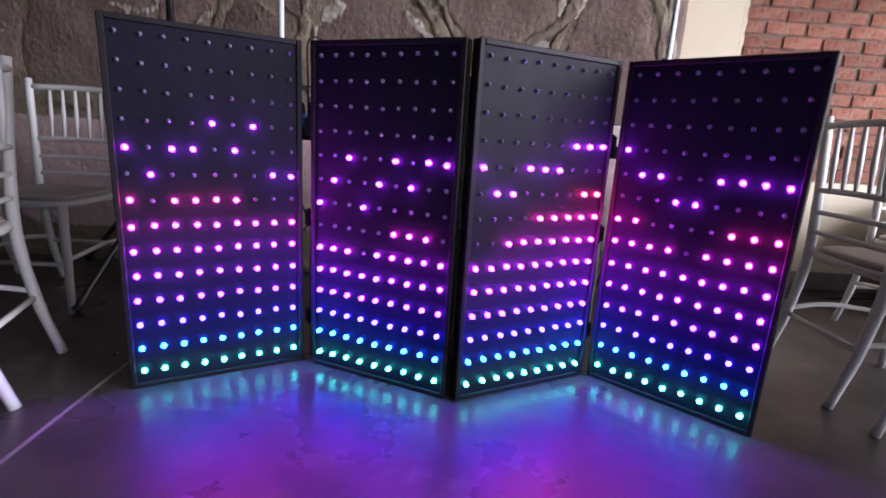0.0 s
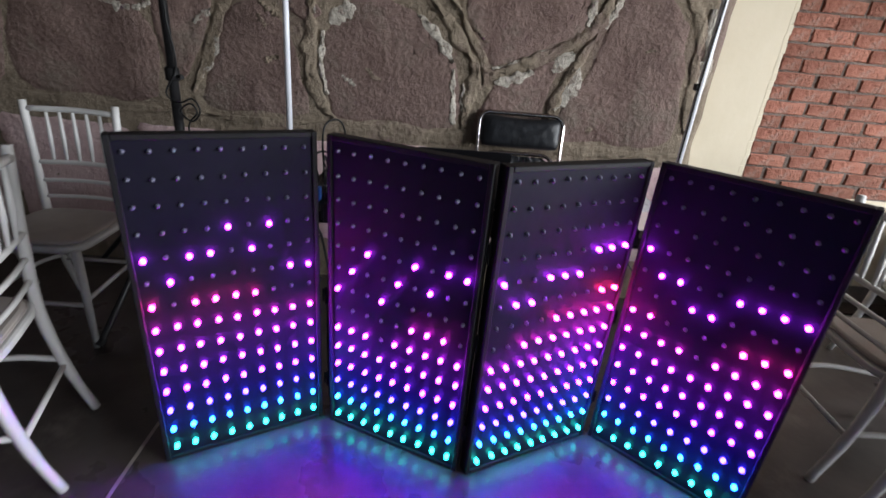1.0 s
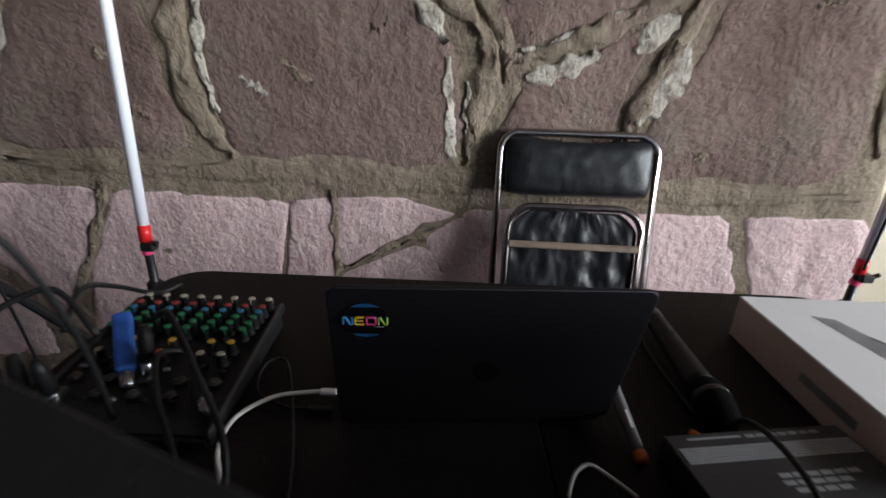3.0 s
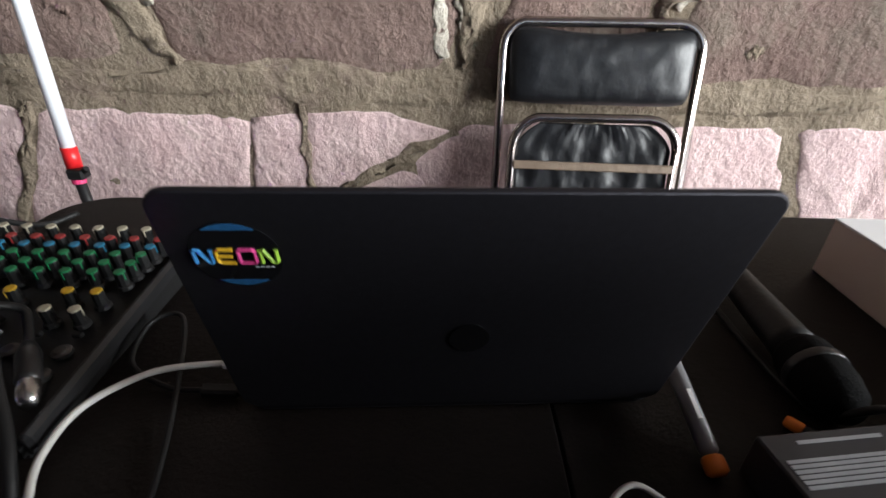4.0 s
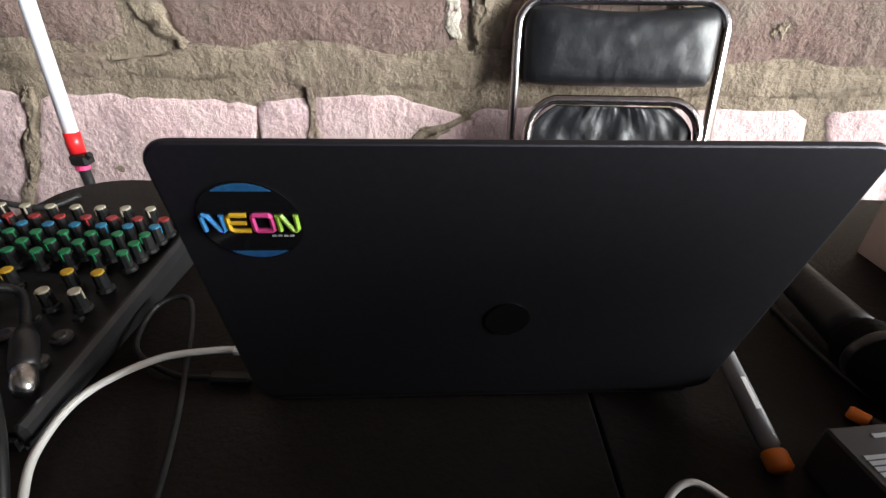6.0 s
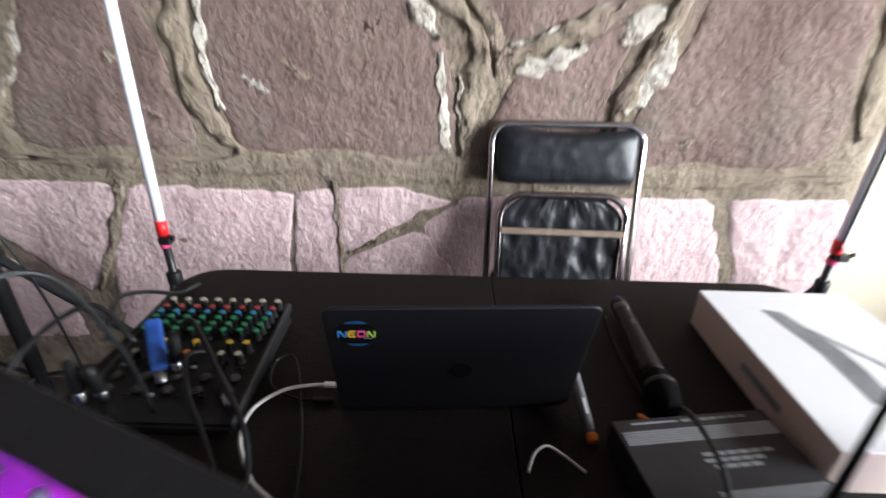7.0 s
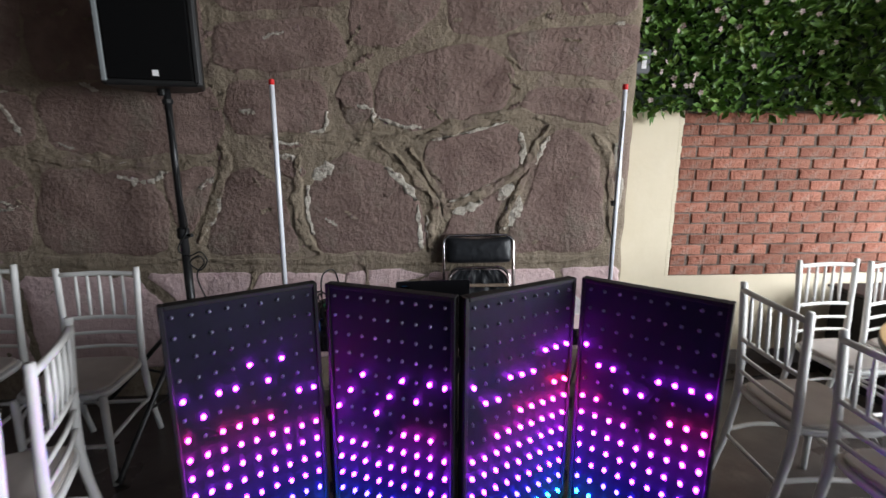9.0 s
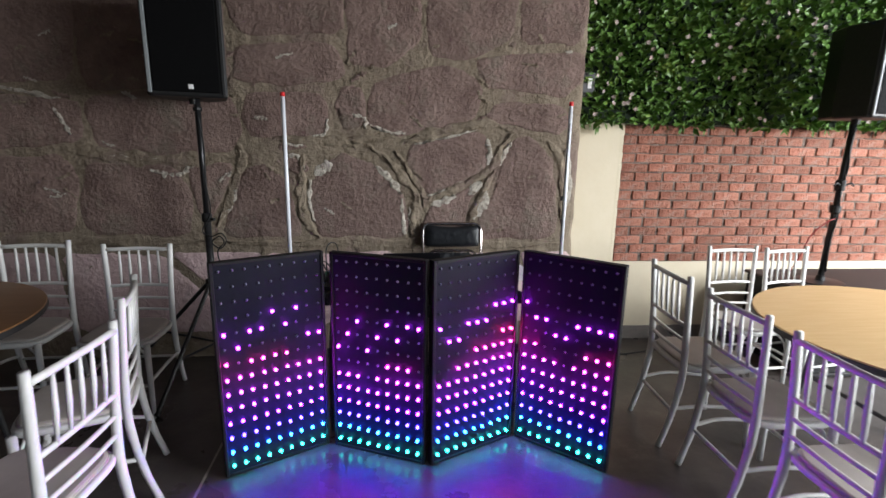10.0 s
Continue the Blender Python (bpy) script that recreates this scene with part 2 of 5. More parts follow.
M_GREENK = mat("green_knob_cap", (0.010, 0.170, 0.062), None, 40, 0.4)
M_BLUEK = mat("blue_knob_cap", (0.019, 0.174, 0.310), None, 40, 0.4)
M_REDK = mat("red_knob_cap", (0.310, 0.031, 0.031), None, 40, 0.4)
M_CREAMK = mat("cream_knob_cap", (0.446, 0.409, 0.310), None, 40, 0.4)
M_LEAF = mat("artificial_ivy_leaf", (0.052, 0.120, 0.018), (0.140, 0.265, 0.050), 22, 0.42, blotch=(0.25, 0.34, 0.07), bl_scale=6, bl_at=0.58, spec=0.4)
M_IVYBACK = mat("ivy_gap_shade", (0.010, 0.022, 0.008), None, 20, 0.9)
M_FLOWER = mat("pale_pink_petal", (0.50, 0.37, 0.36), (0.60, 0.48, 0.45), 40, 0.6)
M_EBOX = mat("grey_wall_box", (0.10, 0.10, 0.11), None, 30, 0.5)

# ---- the setting ----


def slab(name, lo, hi, material, label, bevel=0.0):
    bm = bmesh.new()
    c = [(a + b) / 2 for a, b in zip(lo, hi)]
    box(bm, c, [b - a for a, b in zip(lo, hi)], bevel)
    return tagged(part(name, bm, material), label, "", "", "structure")


floor = slab("floor", (-6.0, -8.2, -0.15), (5.7, 1.2, 0.0), M_FLOOR, "dark polished concrete floor with worn blotches")
# out of view: added to close the room and shape the daylight
ceiling = slab("ceiling", (-6.0, -8.2, 3.3), (5.7, 1.2, 3.45), M_CEIL, "unseen dark ceiling, added to close the room")
slab("wall_west", (-6.2, -8.2, 0), (-6.0, 1.2, 3.3), M_PLAIN, "unseen dark side wall, added to close the room")
slab("wall_south_a", (-6.0, -8.2, 0), (-1.2, -8.0, 3.3), M_PLAIN, "unseen dark rear wall, added to close the room")
slab("wall_south_b", (4.3, -8.2, 0), (5.7, -8.0, 3.3), M_PLAIN, "unseen dark rear wall, added to close the room")
slab("lintel_south", (-1.2, -8.2, 3.0), (4.3, -8.0, 3.3), M_PLAIN, "unseen dark beam, added over the opening")
slab("wall_east_a", (5.5, -8.0, 0), (5.7, -5.1, 3.3), M_PLAIN, "unseen dark side wall, added to close the room")
slab("wall_east_b", (5.5, -0.7, 0), (5.7, 0.5, 3.3), M_PLAIN, "unseen dark side wall, added to close the room")
slab("lintel_east", (5.5, -5.1, 3.0), (5.7, -0.7, 3.3), M_PLAIN, "unseen dark beam, added over the opening")

# the pale joint between two floor slabs
bm = bmesh.new()
tube_pts = [(-0.99, -4.5), (-1.013, -1.75), (-1.035, -1.39), (-1.09, -0.2)]
for (xa, ya), (xb, yb) in zip(tube_pts, tube_pts[1:]):
    q = [bm.verts.new(p) for p in ((xa - 0.006, ya, 0.0015), (xa + 0.006, ya, 0.0015), (xb + 0.006, yb, 0.0015), (xb - 0.006, yb, 0.0015))]
    bm.faces.new(q)
tagged(part("floor_joint", bm, M_JOINT), "pale filled joint in the concrete floor", "", "", "structure")

# stone wall: a rough mortar body with stones bedded in it
STONE_X0, STONE_X1 = -4.6, 1.15


def swell(x, z, freq=5.0):
    return noise.noise((x * freq, 3.1, z * freq)) + 0.5 * noise.noise((x * freq * 2.7, 7.7, z * freq * 2.7)) + 0.25 * noise.noise((x * freq * 7, 1.7, z * freq * 7))


def rough_sheet(bm, x0, x1, z0, z1, step, y, amp, freq):
    nx, nz = int((x1 - x0) / step), int((z1 - z0) / step)
    rows = []
    for j in range(nz + 1):
        row = []
        for i in range(nx + 1):
            x, z = x0 + (x1 - x0) * i / nx, z0 + (z1 - z0) * j / nz
            h = swell(x, z, freq)
            edge = 0.02 * max(0.0, 1 - (x1 - x) / 0.05)
            row.append(bm.verts.new((x + (0.012 * noise.noise((z * 6, 0, 5)) if i == nx else 0), y - amp * h + edge, z)))
        rows.append(row)
    for a, b in zip(rows, rows[1:]):
        for i in range(nx):
            bm.faces.new((a[i], a[i + 1], b[i + 1], b[i]))
    return rows


bm = bmesh.new()
rows = rough_sheet(bm, STONE_X0, STONE_X1, 0.0, 3.3, 0.022, 0.0, 0.010, 5.0)
# its thickness at the free end
back = [bm.verts.new((STONE_X1, 0.42, r[-1].co.z)) for r in rows]
for k in range(len(rows) - 1):
    bm.faces.new((rows[k][-1], back[k], back[k + 1], rows[k + 1][-1]))
wall_stone = tagged(part("wall_stone", bm, M_MORTAR, smooth=True), "rubble stone wall with smeared lime mortar joints", "", "", "structure")
slab("wall_west_end", (-6.0, 0.0, 0), (-4.6, 0.2, 3.3), M_PLAIN, "unseen dark wall, added beyond the stonework")


def chaikin(p, n=2, f=0.2):
    for _ in range(n):
        q = []
        for a, b in zip(p, p[1:] + p[:1]):
            q += [((1 - f) * a[0] + f * b[0], (1 - f) * a[1] + f * b[1]), (f * a[0] + (1 - f) * b[0], f * a[1] + (1 - f) * b[1])]
        p = q
    return p


def stone(outline, material=None, proud=0.005, seed=0.0):
    """One stone of the wall, its face swelling a little out of the mortar."""
    dx, dz = (0.045, 0.0) if material else (0.012, 0.012)
    outline = [(x + dx, z + dz) for x, z in outline]
    ox, oz = sum(p[0] for p in outline) / len(outline), sum(p[1] for p in outline) / len(outline)
    bold = -1.3 < ox < 1.1 and oz < 1.75
    grow = 1.0 if material else (1.05 if bold else 1.15)
    wide = 0.027 if material else 0.0
    out = chaikin([(ox + (x - ox) * grow + math.copysign(wide, x - ox), oz + (z - oz) * (1.0 if material else 1.04 if bold else 1.14) + math.copysign(wide * 0.7, z - oz)) for x, z in outline], 1 if material else 2, 0.07 if material else 0.13)
    pts = []
    for a, b in zip(out, out[1:] + out[:1]):
        n = max(1, int(math.hypot(b[0] - a[0], b[1] - a[1]) / 0.03))
        pts += [(a[0] + (b[0] - a[0]) * k / n, a[1] + (b[1] - a[1]) * k / n) for k in range(n)]
    cx, cz = sum(p[0] for p in pts) / len(pts), sum(p[1] for p in pts) / len(pts)
    bm = bmesh.new()
    rings = []
    for f, d in ((1.0, -1.2), (0.975, 0.1), (0.945, 0.6), (0.90, 0.9), (0.8, 1.0), (0.62, 1.0), (0.42, 1.0), (0.2, 1.0)):
        ring = []
        for x, z in pts:
            j = (0.014 * noise.noise((x * 14, seed, z * 14)) + (0.0 if material else 0.030 * noise.noise((x * 5, seed + 9, z * 5)))) * (1 if f > 0.85 else 0.3)
            px, pz = cx + (x - cx) * f + j, cz + (z - cz) * f + 0.7 * j
            h = 0.010 * swell(px, pz) + 0.0035 * noise.noise((px * 22, 4.2, pz * 22))
            ring.append(bm.verts.new((px, -(proud * d + h), pz)))
        rings.append(ring)
    n = len(pts)
    for a, b in zip(rings, rings[1:]):
        for k in range(n):
            bm.faces.new((a[k], a[(k + 1) % n], b[(k + 1) % n], b[k]))
    mid = bm.verts.new((cx, -proud - 0.010 * swell(cx, cz), cz))
    for k in range(n):
        bm.faces.new((rings[-1][k], rings[-1][(k + 1) % n], mid))
    bmesh.ops.recalc_face_normals(bm, faces=bm.faces)
    return part("stone", bm, material or M_STONE, wall_stone, smooth=True)


stone([(-0.75, 1.26), (-0.77, 1.05), (-0.70, 0.92), (-0.67, 0.88), (-0.13, 0.88), (-0.09, 0.93), (-0.10, 1.13), (-0.15, 1.22), (-0.30, 1.38), (-0.44, 1.45), (-0.52, 1.48), (-0.62, 1.41)], seed=1)
stone([(-0.06, 1.53), (0.20, 1.58), (0.40, 1.63), (0.46, 1.60), (0.49, 1.50), (0.47, 1.37), (0.35, 1.32), (0.20, 1.24), (0.05, 1.19), (-0.03, 1.30), (-0.09, 1.42)], seed=2)
stone([(0.08, 1.11), (0.20, 1.16), (0.36, 1.24), (0.38, 1.22), (0.33, 1.05), (0.33, 0.88), (-0.01, 0.88), (0.04, 1.0)], seed=3)
stone([(0.60, 1.45), (0.66, 1.58), (0.77, 1.61), (0.88, 1.52), (0.95, 1.42), (0.98, 1.21), (1.02, 0.93), (0.90, 0.87), (0.42, 0.87), (0.43, 1.03), (0.51, 1.18), (0.56, 1.33)], seed=4)
stone([(-0.30, 1.67), (-0.33, 1.77), (-0.30, 1.90), (-0.14, 1.97), (0.11, 2.03), (0.30, 2.01), (0.37, 1.90), (0.36, 1.75), (0.28, 1.69), (0.11, 1.65), (-0.09, 1.62), (-0.21, 1.62)], seed=5)
stone([(-1.14, 1.85), (-0.68, 1.86), (-0.62, 1.78), (-0.63, 1.64), (-0.68, 1.58), (-1.12, 1.56), (-1.17, 1.70)], seed=6)
stone([(-1.20, 1.34), (-1.05, 1.38), (-0.96, 1.31), (-0.87, 1.11), (-0.85, 0.99), (-0.84, 0.88), (-1.34, 0.88), (-1.36, 0.93), (-1.28, 1.12)], seed=7)
stone([(-2.18, 1.36), (-1.64, 1.33), (-1.60, 1.12), (-1.62, 0.90), (-2.22, 0.92), (-2.24, 1.10)], seed=8)
stone([(-2.10, 1.78), (-1.59, 1.83), (-1.29, 1.80), (-1.26, 1.69), (-1.23, 1.58), (-1.31, 1.47), (-1.60, 1.45), (-1.85, 1.47), (-2.08, 1.50)], seed=9)
stone([(-1.55, 1.36), (-1.28, 1.36), (-1.36, 1.15), (-1.42, 1.03), (-1.50, 1.05)], seed=10)
stone([(0.42, 2.10), (0.68, 2.13), (1.05, 2.15), (1.08, 1.99), (0.97, 1.88), (0.72, 1.92), (0.52, 1.93), (0.42, 2.01)], seed=11)
stone([(0.52, 1.82), (0.99, 1.83), (1.07, 1.70), (0.95, 1.60), (0.72, 1.66), (0.58, 1.68), (0.46, 1.72)], seed=12)
stone([(-0.54, 1.88), (-0.38, 1.89), (-0.36, 1.77), (-0.40, 1.66), (-0.52, 1.62), (-0.58, 1.75)], seed=13)
stone([(-0.95, 1.53), (-0.79, 1.53), (-0.78, 1.49), (-0.95, 1.48)], seed=14)
stone([(-0.92, 1.44), (-0.80, 1.42), (-0.77, 1.34), (-0.84, 1.30), (-0.90, 1.36)], seed=15)
stone([(-2.78, 1.78), (-2.24, 1.77), (-2.22, 1.52), (-2.80, 1.46)], seed=16)
stone([(-2.82, 1.37), (-2.31, 1.40), (-2.33, 0.93), (-2.88, 0.92)], seed=17)
stone([(-2.10, 2.44), (-1.32, 2.45), (-1.30, 1.90), (-1.62, 1.89), (-2.06, 1.85), (-2.14, 1.95)], seed=18)
stone([(-2.65, 2.44), (-2.19, 2.46), (-2.22, 1.92), (-2.72, 1.90)], seed=19)
stone([(-1.22, 2.48), (-0.56, 2.50), (-0.53, 2.24), (-1.16, 2.21)], seed=20)
stone([(-0.47, 2.50), (-0.03, 2.52), (0.0, 2.24), (-0.20, 2.06), (-0.46, 2.05)], seed=21)
stone([(0.06, 2.53), (0.62, 2.54), (0.58, 2.24), (0.35, 2.12), (0.08, 2.13)], seed=22)
stone([(-1.18, 2.13), (-0.58, 2.16), (-0.55, 1.95), (-0.89, 1.91), (-1.19, 1.92)], seed=23)
stone([(0.69, 2.55), (1.08, 2.56), (1.09, 2.24), (0.70, 2.22)], seed=24)
for k in range(7):
    x = -4.4 + 0.78 * k
    stone([(x, 3.2), (x + 0.72, 3.22), (x + 0.70, 2.62), (x + 0.3, 2.58), (x + 0.02, 2.60)], seed=30 + k)
for k, z in enumerate((0.93, 1.45, 1.98)):
    stone([(-3.52, z + 0.43), (-2.96, z + 0.44), (-2.97, z), (-3.5, z + 0.03)], seed=40 + k)
    stone([(-4.4, z + 0.45), (-3.6, z + 0.46), (-3.62, z + 0.02), (-4.36, z + 0.01)], seed=44 + k)
# the painted band at the foot
PZ = 0.764
stone([(-1.08, PZ), (-0.62, PZ - 0.01), (-0.66, 0.50), (-0.70, 0.25), (-1.25, 0.22), (-1.20, 0.50)], M_PINK, 0.004, 50)
stone([(-0.57, PZ - 0.01), (-0.49, PZ), (-0.49, 0.45), (-0.62, 0.30)], M_PINK, 0.004, 51)
stone([(-0.445, PZ), (-0.30, PZ + 0.01), (-0.12, PZ - 0.04), (-0.44, 0.57)], M_PINK, 0.004, 52)
stone([(-0.44, 0.52), (-0.24, 0.64), (-0.13, 0.50), (-0.10, 0.30), (-0.44, 0.28)], M_PINK, 0.004, 53)
stone([(-0.20, 0.66), (-0.05, 0.75), (0.10, PZ), (0.66, PZ), (0.74, 0.55), (0.76, 0.25), (-0.04, 0.25), (-0.09, 0.50)], M_PINK, 0.004, 54)
stone([(0.73, PZ), (1.06, PZ + 0.01), (1.08, 0.25), (0.84, 0.25), (0.82, 0.55)], M_PINK, 0.004, 55)
stone([(-1.76, PZ), (-1.14, PZ), (-1.30, 0.44), (-1.36, 0.40)], M_PINK, 0.004, 56)
stone([(-2.45, PZ), (-1.86, PZ - 0.01), (-1.42, 0.36), (-1.4, 0.2), (-2.4, 0.2)], M_PINK, 0.004, 57)
stone([(-3.3, PZ), (-2.52, PZ), (-2.48, 0.2), (-3.25, 0.22)], M_PINK, 0.004, 58)
stone([(-4.3, PZ), (-3.36, PZ), (-3.32, 0.2), (-4.25, 0.22)], M_PINK, 0.004, 59)


def bead(pts, width, height, material, name, seed=0.0):
    """An uneven ridge of mortar, or a smear of lime, along (x, z) points of the stone wall."""
    dx = 0.012 if pts[0][1] > 0.82 else 0.045
    line = bend([(x + dx, 0, z + 0.012) for x, z in pts], 14)
    bm = bmesh.new()
    rows = []
    for i, p in enumerate(line):
        d = (line[min(i + 1, len(line) - 1)] - line[max(i - 1, 0)]).normalized()
        s = Vector((-d.z, 0, d.x))
        end = min(1.0, 4 * i / len(line), 4 * (len(line) - 1 - i) / len(line))
        w = width * (0.25 + 0.75 * end) * (1 + 0.9 * noise.noise((i * 0.16, seed, 0)))
        row = []
        for k, f in enumerate((0, 0.6, 1.0, 0.75, 1.0, 0.6, 0)):
            q = p + s * (w * (k / 6 - 0.5) + 0.018 * noise.noise((i * 0.22, seed, k * 0.6)) + 0.006 * noise.noise((i * 0.7, seed, k * 0.9)))
            base = 0.010 * swell(q.x, q.z)
            h = base + 0.0062 + height * f * (0.55 + 0.9 * noise.noise((i * 0.25, seed + 3, k * 0.8)))
            row.append(bm.verts.new((q.x, 0.004 - base if k in (0, 6) else -h, q.z)))
        rows.append(row)
    for a, b in zip(rows, rows[1:]):
        for k in range(6):
            bm.faces.new((a[k], b[k], b[k + 1], a[k + 1]))
    bmesh.ops.recalc_face_normals(bm, faces=bm.faces)
    return part(name, bm, material, wall_stone, smooth=True)


for n_, (w_, pts) in enumerate((
    (0.05, [(-0.80, 1.45), (-0.81, 1.30), (-0.82, 1.10), (-0.77, 0.95), (-0.70, 0.87)]),
    (0.05, [(-0.36, 1.52), (-0.22, 1.42), (-0.10, 1.28), (-0.02, 1.17), (-0.04, 1.02), (-0.06, 0.88)]),
    (0.03, [(-0.17, 1.49), (-0.08, 1.35), (0.01, 1.20), (0.03, 1.1)]),
    (0.04, [(0.02, 1.155), (0.15, 1.19), (0.28, 1.25), (0.42, 1.32), (0.52, 1.40), (0.57, 1.52), (0.64, 1.62)]),
    (0.04, [(0.53, 1.37), (0.46, 1.23), (0.39, 1.07), (0.35, 0.95)]),
    (0.05, [(-0.12, 1.55), (0.05, 1.60), (0.25, 1.65), (0.45, 1.68), (0.66, 1.65)]),
    (0.05, [(-0.98, 1.55), (-0.75, 1.54), (-0.55, 1.55), (-0.40, 1.56), (-0.18, 1.57)]),
    (0.05, [(-1.22, 1.52), (-1.20, 1.42), (-1.25, 1.28), (-1.32, 1.10), (-1.40, 0.95)]),
    (0.06, [(-2.25, 1.43), (-2.0, 1.42), (-1.8, 1.40), (-1.5, 1.41), (-1.25, 1.43)]),
    (0.05, [(0.90, 1.57), (1.0, 1.46), (1.03, 1.25), (1.06, 0.95)]),
    (0.06, [(-3.4, 0.85), (-2.9, 0.84), (-2.4, 0.86), (-1.9, 0.84), (-1.4, 0.85)]),
    (0.06, [(-1.45, 0.85), (-1.0, 0.83), (-0.6, 0.84), (-0.2, 0.83), (0.2, 0.84), (0.6, 0.82), (1.08, 0.84)]),
    (0.02, [(-0.10, 0.74), (-0.25, 0.66), (-0.46, 0.54)]),
    (0.014, [(-0.467, 0.80), (-0.468, 0.65), (-0.465, 0.45)]),
    (0.02, [(-1.12, 0.78), (-1.20, 0.58), (-1.30, 0.38)]),
)):
    bead(pts, w_ * 1.5, 0.009 if n_ < 7 else 0.003 if n_ < 12 else 0.0005, M_MORTAR, "mortar_ridge", n_ * 1.7)
for n_, (w_, pts) in enumerate((
    (0.045, [(-0.31, 1.38), (-0.21, 1.29), (-0.13, 1.19)]),
    (0.030, [(-0.125, 1.16), (-0.115, 1.0), (-0.105, 0.90)]),
    (0.016, [(-0.07, 1.10), (-0.066, 1.0), (-0.065, 0.93)]),
    (0.075, [(-0.72, 1.31), (-0.66, 1.36), (-0.60, 1.39)]),
    (0.026, [(-0.755, 1.28), (-0.767, 1.12), (-0.735, 0.99)]),
    (0.016, [(0.06, 1.178), (0.20, 1.226), (0.36, 1.297)]),
    (0.045, [(0.08, 1.11), (0.18, 1.145), (0.26, 1.18)]),
    (0.06, [(0.35, 1.19), (0.40, 1.245), (0.44, 1.28)]),
    (0.065, [(0.475, 1.22), (0.44, 1.09), (0.39, 1.01)]),
    (0.035, [(0.465, 1.58), (0.495, 1.48), (0.48, 1.40)]),
    (0.03, [(0.56, 1.40), (0.595, 1.48), (0.64, 1.56)]),
    (0.012, [(-0.04, 1.535), (0.20, 1.588), (0.40, 1.638)]),
    (0.06, [(1.04, 1.52), (1.075, 1.32), (1.07, 1.10)]),
    (0.014, [(-0.73, 1.575), (-0.645, 1.595), (-0.63, 1.69)]),
    (0.022, [(-0.92, 1.44), (-0.83, 1.435), (-0.785, 1.35)]),
    (0.026, [(-0.93, 1.51), (-0.86, 1.525), (-0.79, 1.515)]),
    (0.018, [(-2.04, 1.43), (-1.87, 1.41), (-1.72, 1.40)]),
    (0.035, [(-1.80, 1.335), (-1.72, 1.31), (-1.65, 1.305)]),
    (0.035, [(-1.25, 1.22), (-1.29, 1.12), (-1.35, 1.02)]),
    (0.018, [(-0.46, 1.72), (-0.38, 1.70), (-0.365, 1.63)]),
    (0.03, [(-2.35, 1.72), (-2.30, 1.62), (-2.27, 1.55)]),
    (0.02, [(-2.66, 1.84), (-2.45, 1.80), (-2.30, 1.78)]),
    (0.018, [(-0.34, 1.66), (-0.22, 1.615), (-0.10, 1.605)]),
)):
    bead(pts, w_ * 1.25, 0.0016, M_LIMEW, "lime_smear", 50 + n_ * 1.3)

# chips and stray daubs all over the stonework
rs = random.Random(21)
for k in range(110):
    x, z, a, l = rs.uniform(-3.2, 1.08), rs.uniform(0.9, 2.6), rs.uniform(-0.9, 0.9), rs.uniform(0.015, 0.06)
    dx, dz = l * math.cos(a), l * math.sin(a)
    bead([(x - dx, z - dz), (x + rs.uniform(-0.01, 0.01), z + rs.uniform(-0.01, 0.01)), (x + dx, z + dz)], rs.uniform(0.010, 0.030), 0.0008, rs.choice((M_LIMEW, M_MORTAR, M_MORTAR, M_STONE)), "lime_smear", 200 + k)

# cream plastered wall with a field of bare brick
BY = 0.205
slab("wall_cream_low", (1.10, BY, 0.11), (5.5, BY + 0.25, 0.655), M_CREAM, "smooth cream painted plaster below the brick")
slab("wall_cream_pier", (1.10, BY, 0.655), (1.556, BY + 0.25, 3.3), M_CREAM, "smooth cream painted plaster beside the brick")
slab("wall_brick_core", (1.556, BY + 0.009, 0.655), (5.5, BY + 0.25, 3.3), M_BMORTAR, "bare wall behind the brickwork")
# added grey strip that stands in for floor at the wall's foot
slab("baseboard", (1.10, BY - 0.012, 0.0), (5.5, BY + 0.25, 0.11), M_FOOTSTRIP, "grey strip added at the foot of the cream wall, standing in for floor")
# ragged plaster edge
bm = bmesh.new()
for k in range(24):
    z = 0.66 + k * 0.045
    box(bm, (1.558 + 0.008 * noise.noise((k * 0.9, 0, 0)), BY + 0.006, z + 0.022), (0.03 + 0.012 * noise.noise((k * 1.7, 3, 0)), 0.014, 0.05), 0.004)
tagged(part("trim", bm, M_CREAM), "ragged cream plaster edge against the brick", "", "", "structure")

# ---- the hinged screen of light panels ----
PANEL_H, PANEL_T = 1.036, 0.042
ROWS14, COLS9 = 14, 9


def bulb_mesh(material, f=1.0):
    bm = bmesh.new()
    lathe(bm, [(0.0064, -0.002), (0.0064, 0.0015), (0.0062 * f, 0.003), (0.0060 * f, 0.006 * f), (0.0047 * f, 0.0095 * f), (0.0021 * f, 0.0115 * f)], 8, Matrix.Rotation(radians(90), 4, "X"))
    me = bpy.data.meshes.new("bulb")
    bm.to_mesh(me)
    bm.free()
    me.shade_smooth()
    me.materials.append(material)
    return me


LIT = [(0.010, 0.34, 0.28), (0.010, 0.075, 0.88), (0.03, 0.014, 0.85), (0.17, 0.014, 0.90), (0.36, 0.016, 0.95), (0.56, 0.016, 0.90), (0.80, 0.016, 0.66), (1.0, 0.016, 0.36), (1.0, 0.016, 0.10), (1.0, 0.050, 0.012), (1.0, 0.20, 0.010), (1.0, 0.36, 0.012)]
# lit domes are enlarged to stand in for their bloom, unlit ones shrunk
BULB_LIT = [bulb_mesh(glow("lit_bulb_" + w, c, GLOW), 1.32) for w, c in zip("cyan azure blue violet purple orchid magenta pink rose red orange amber".split(), LIT)]
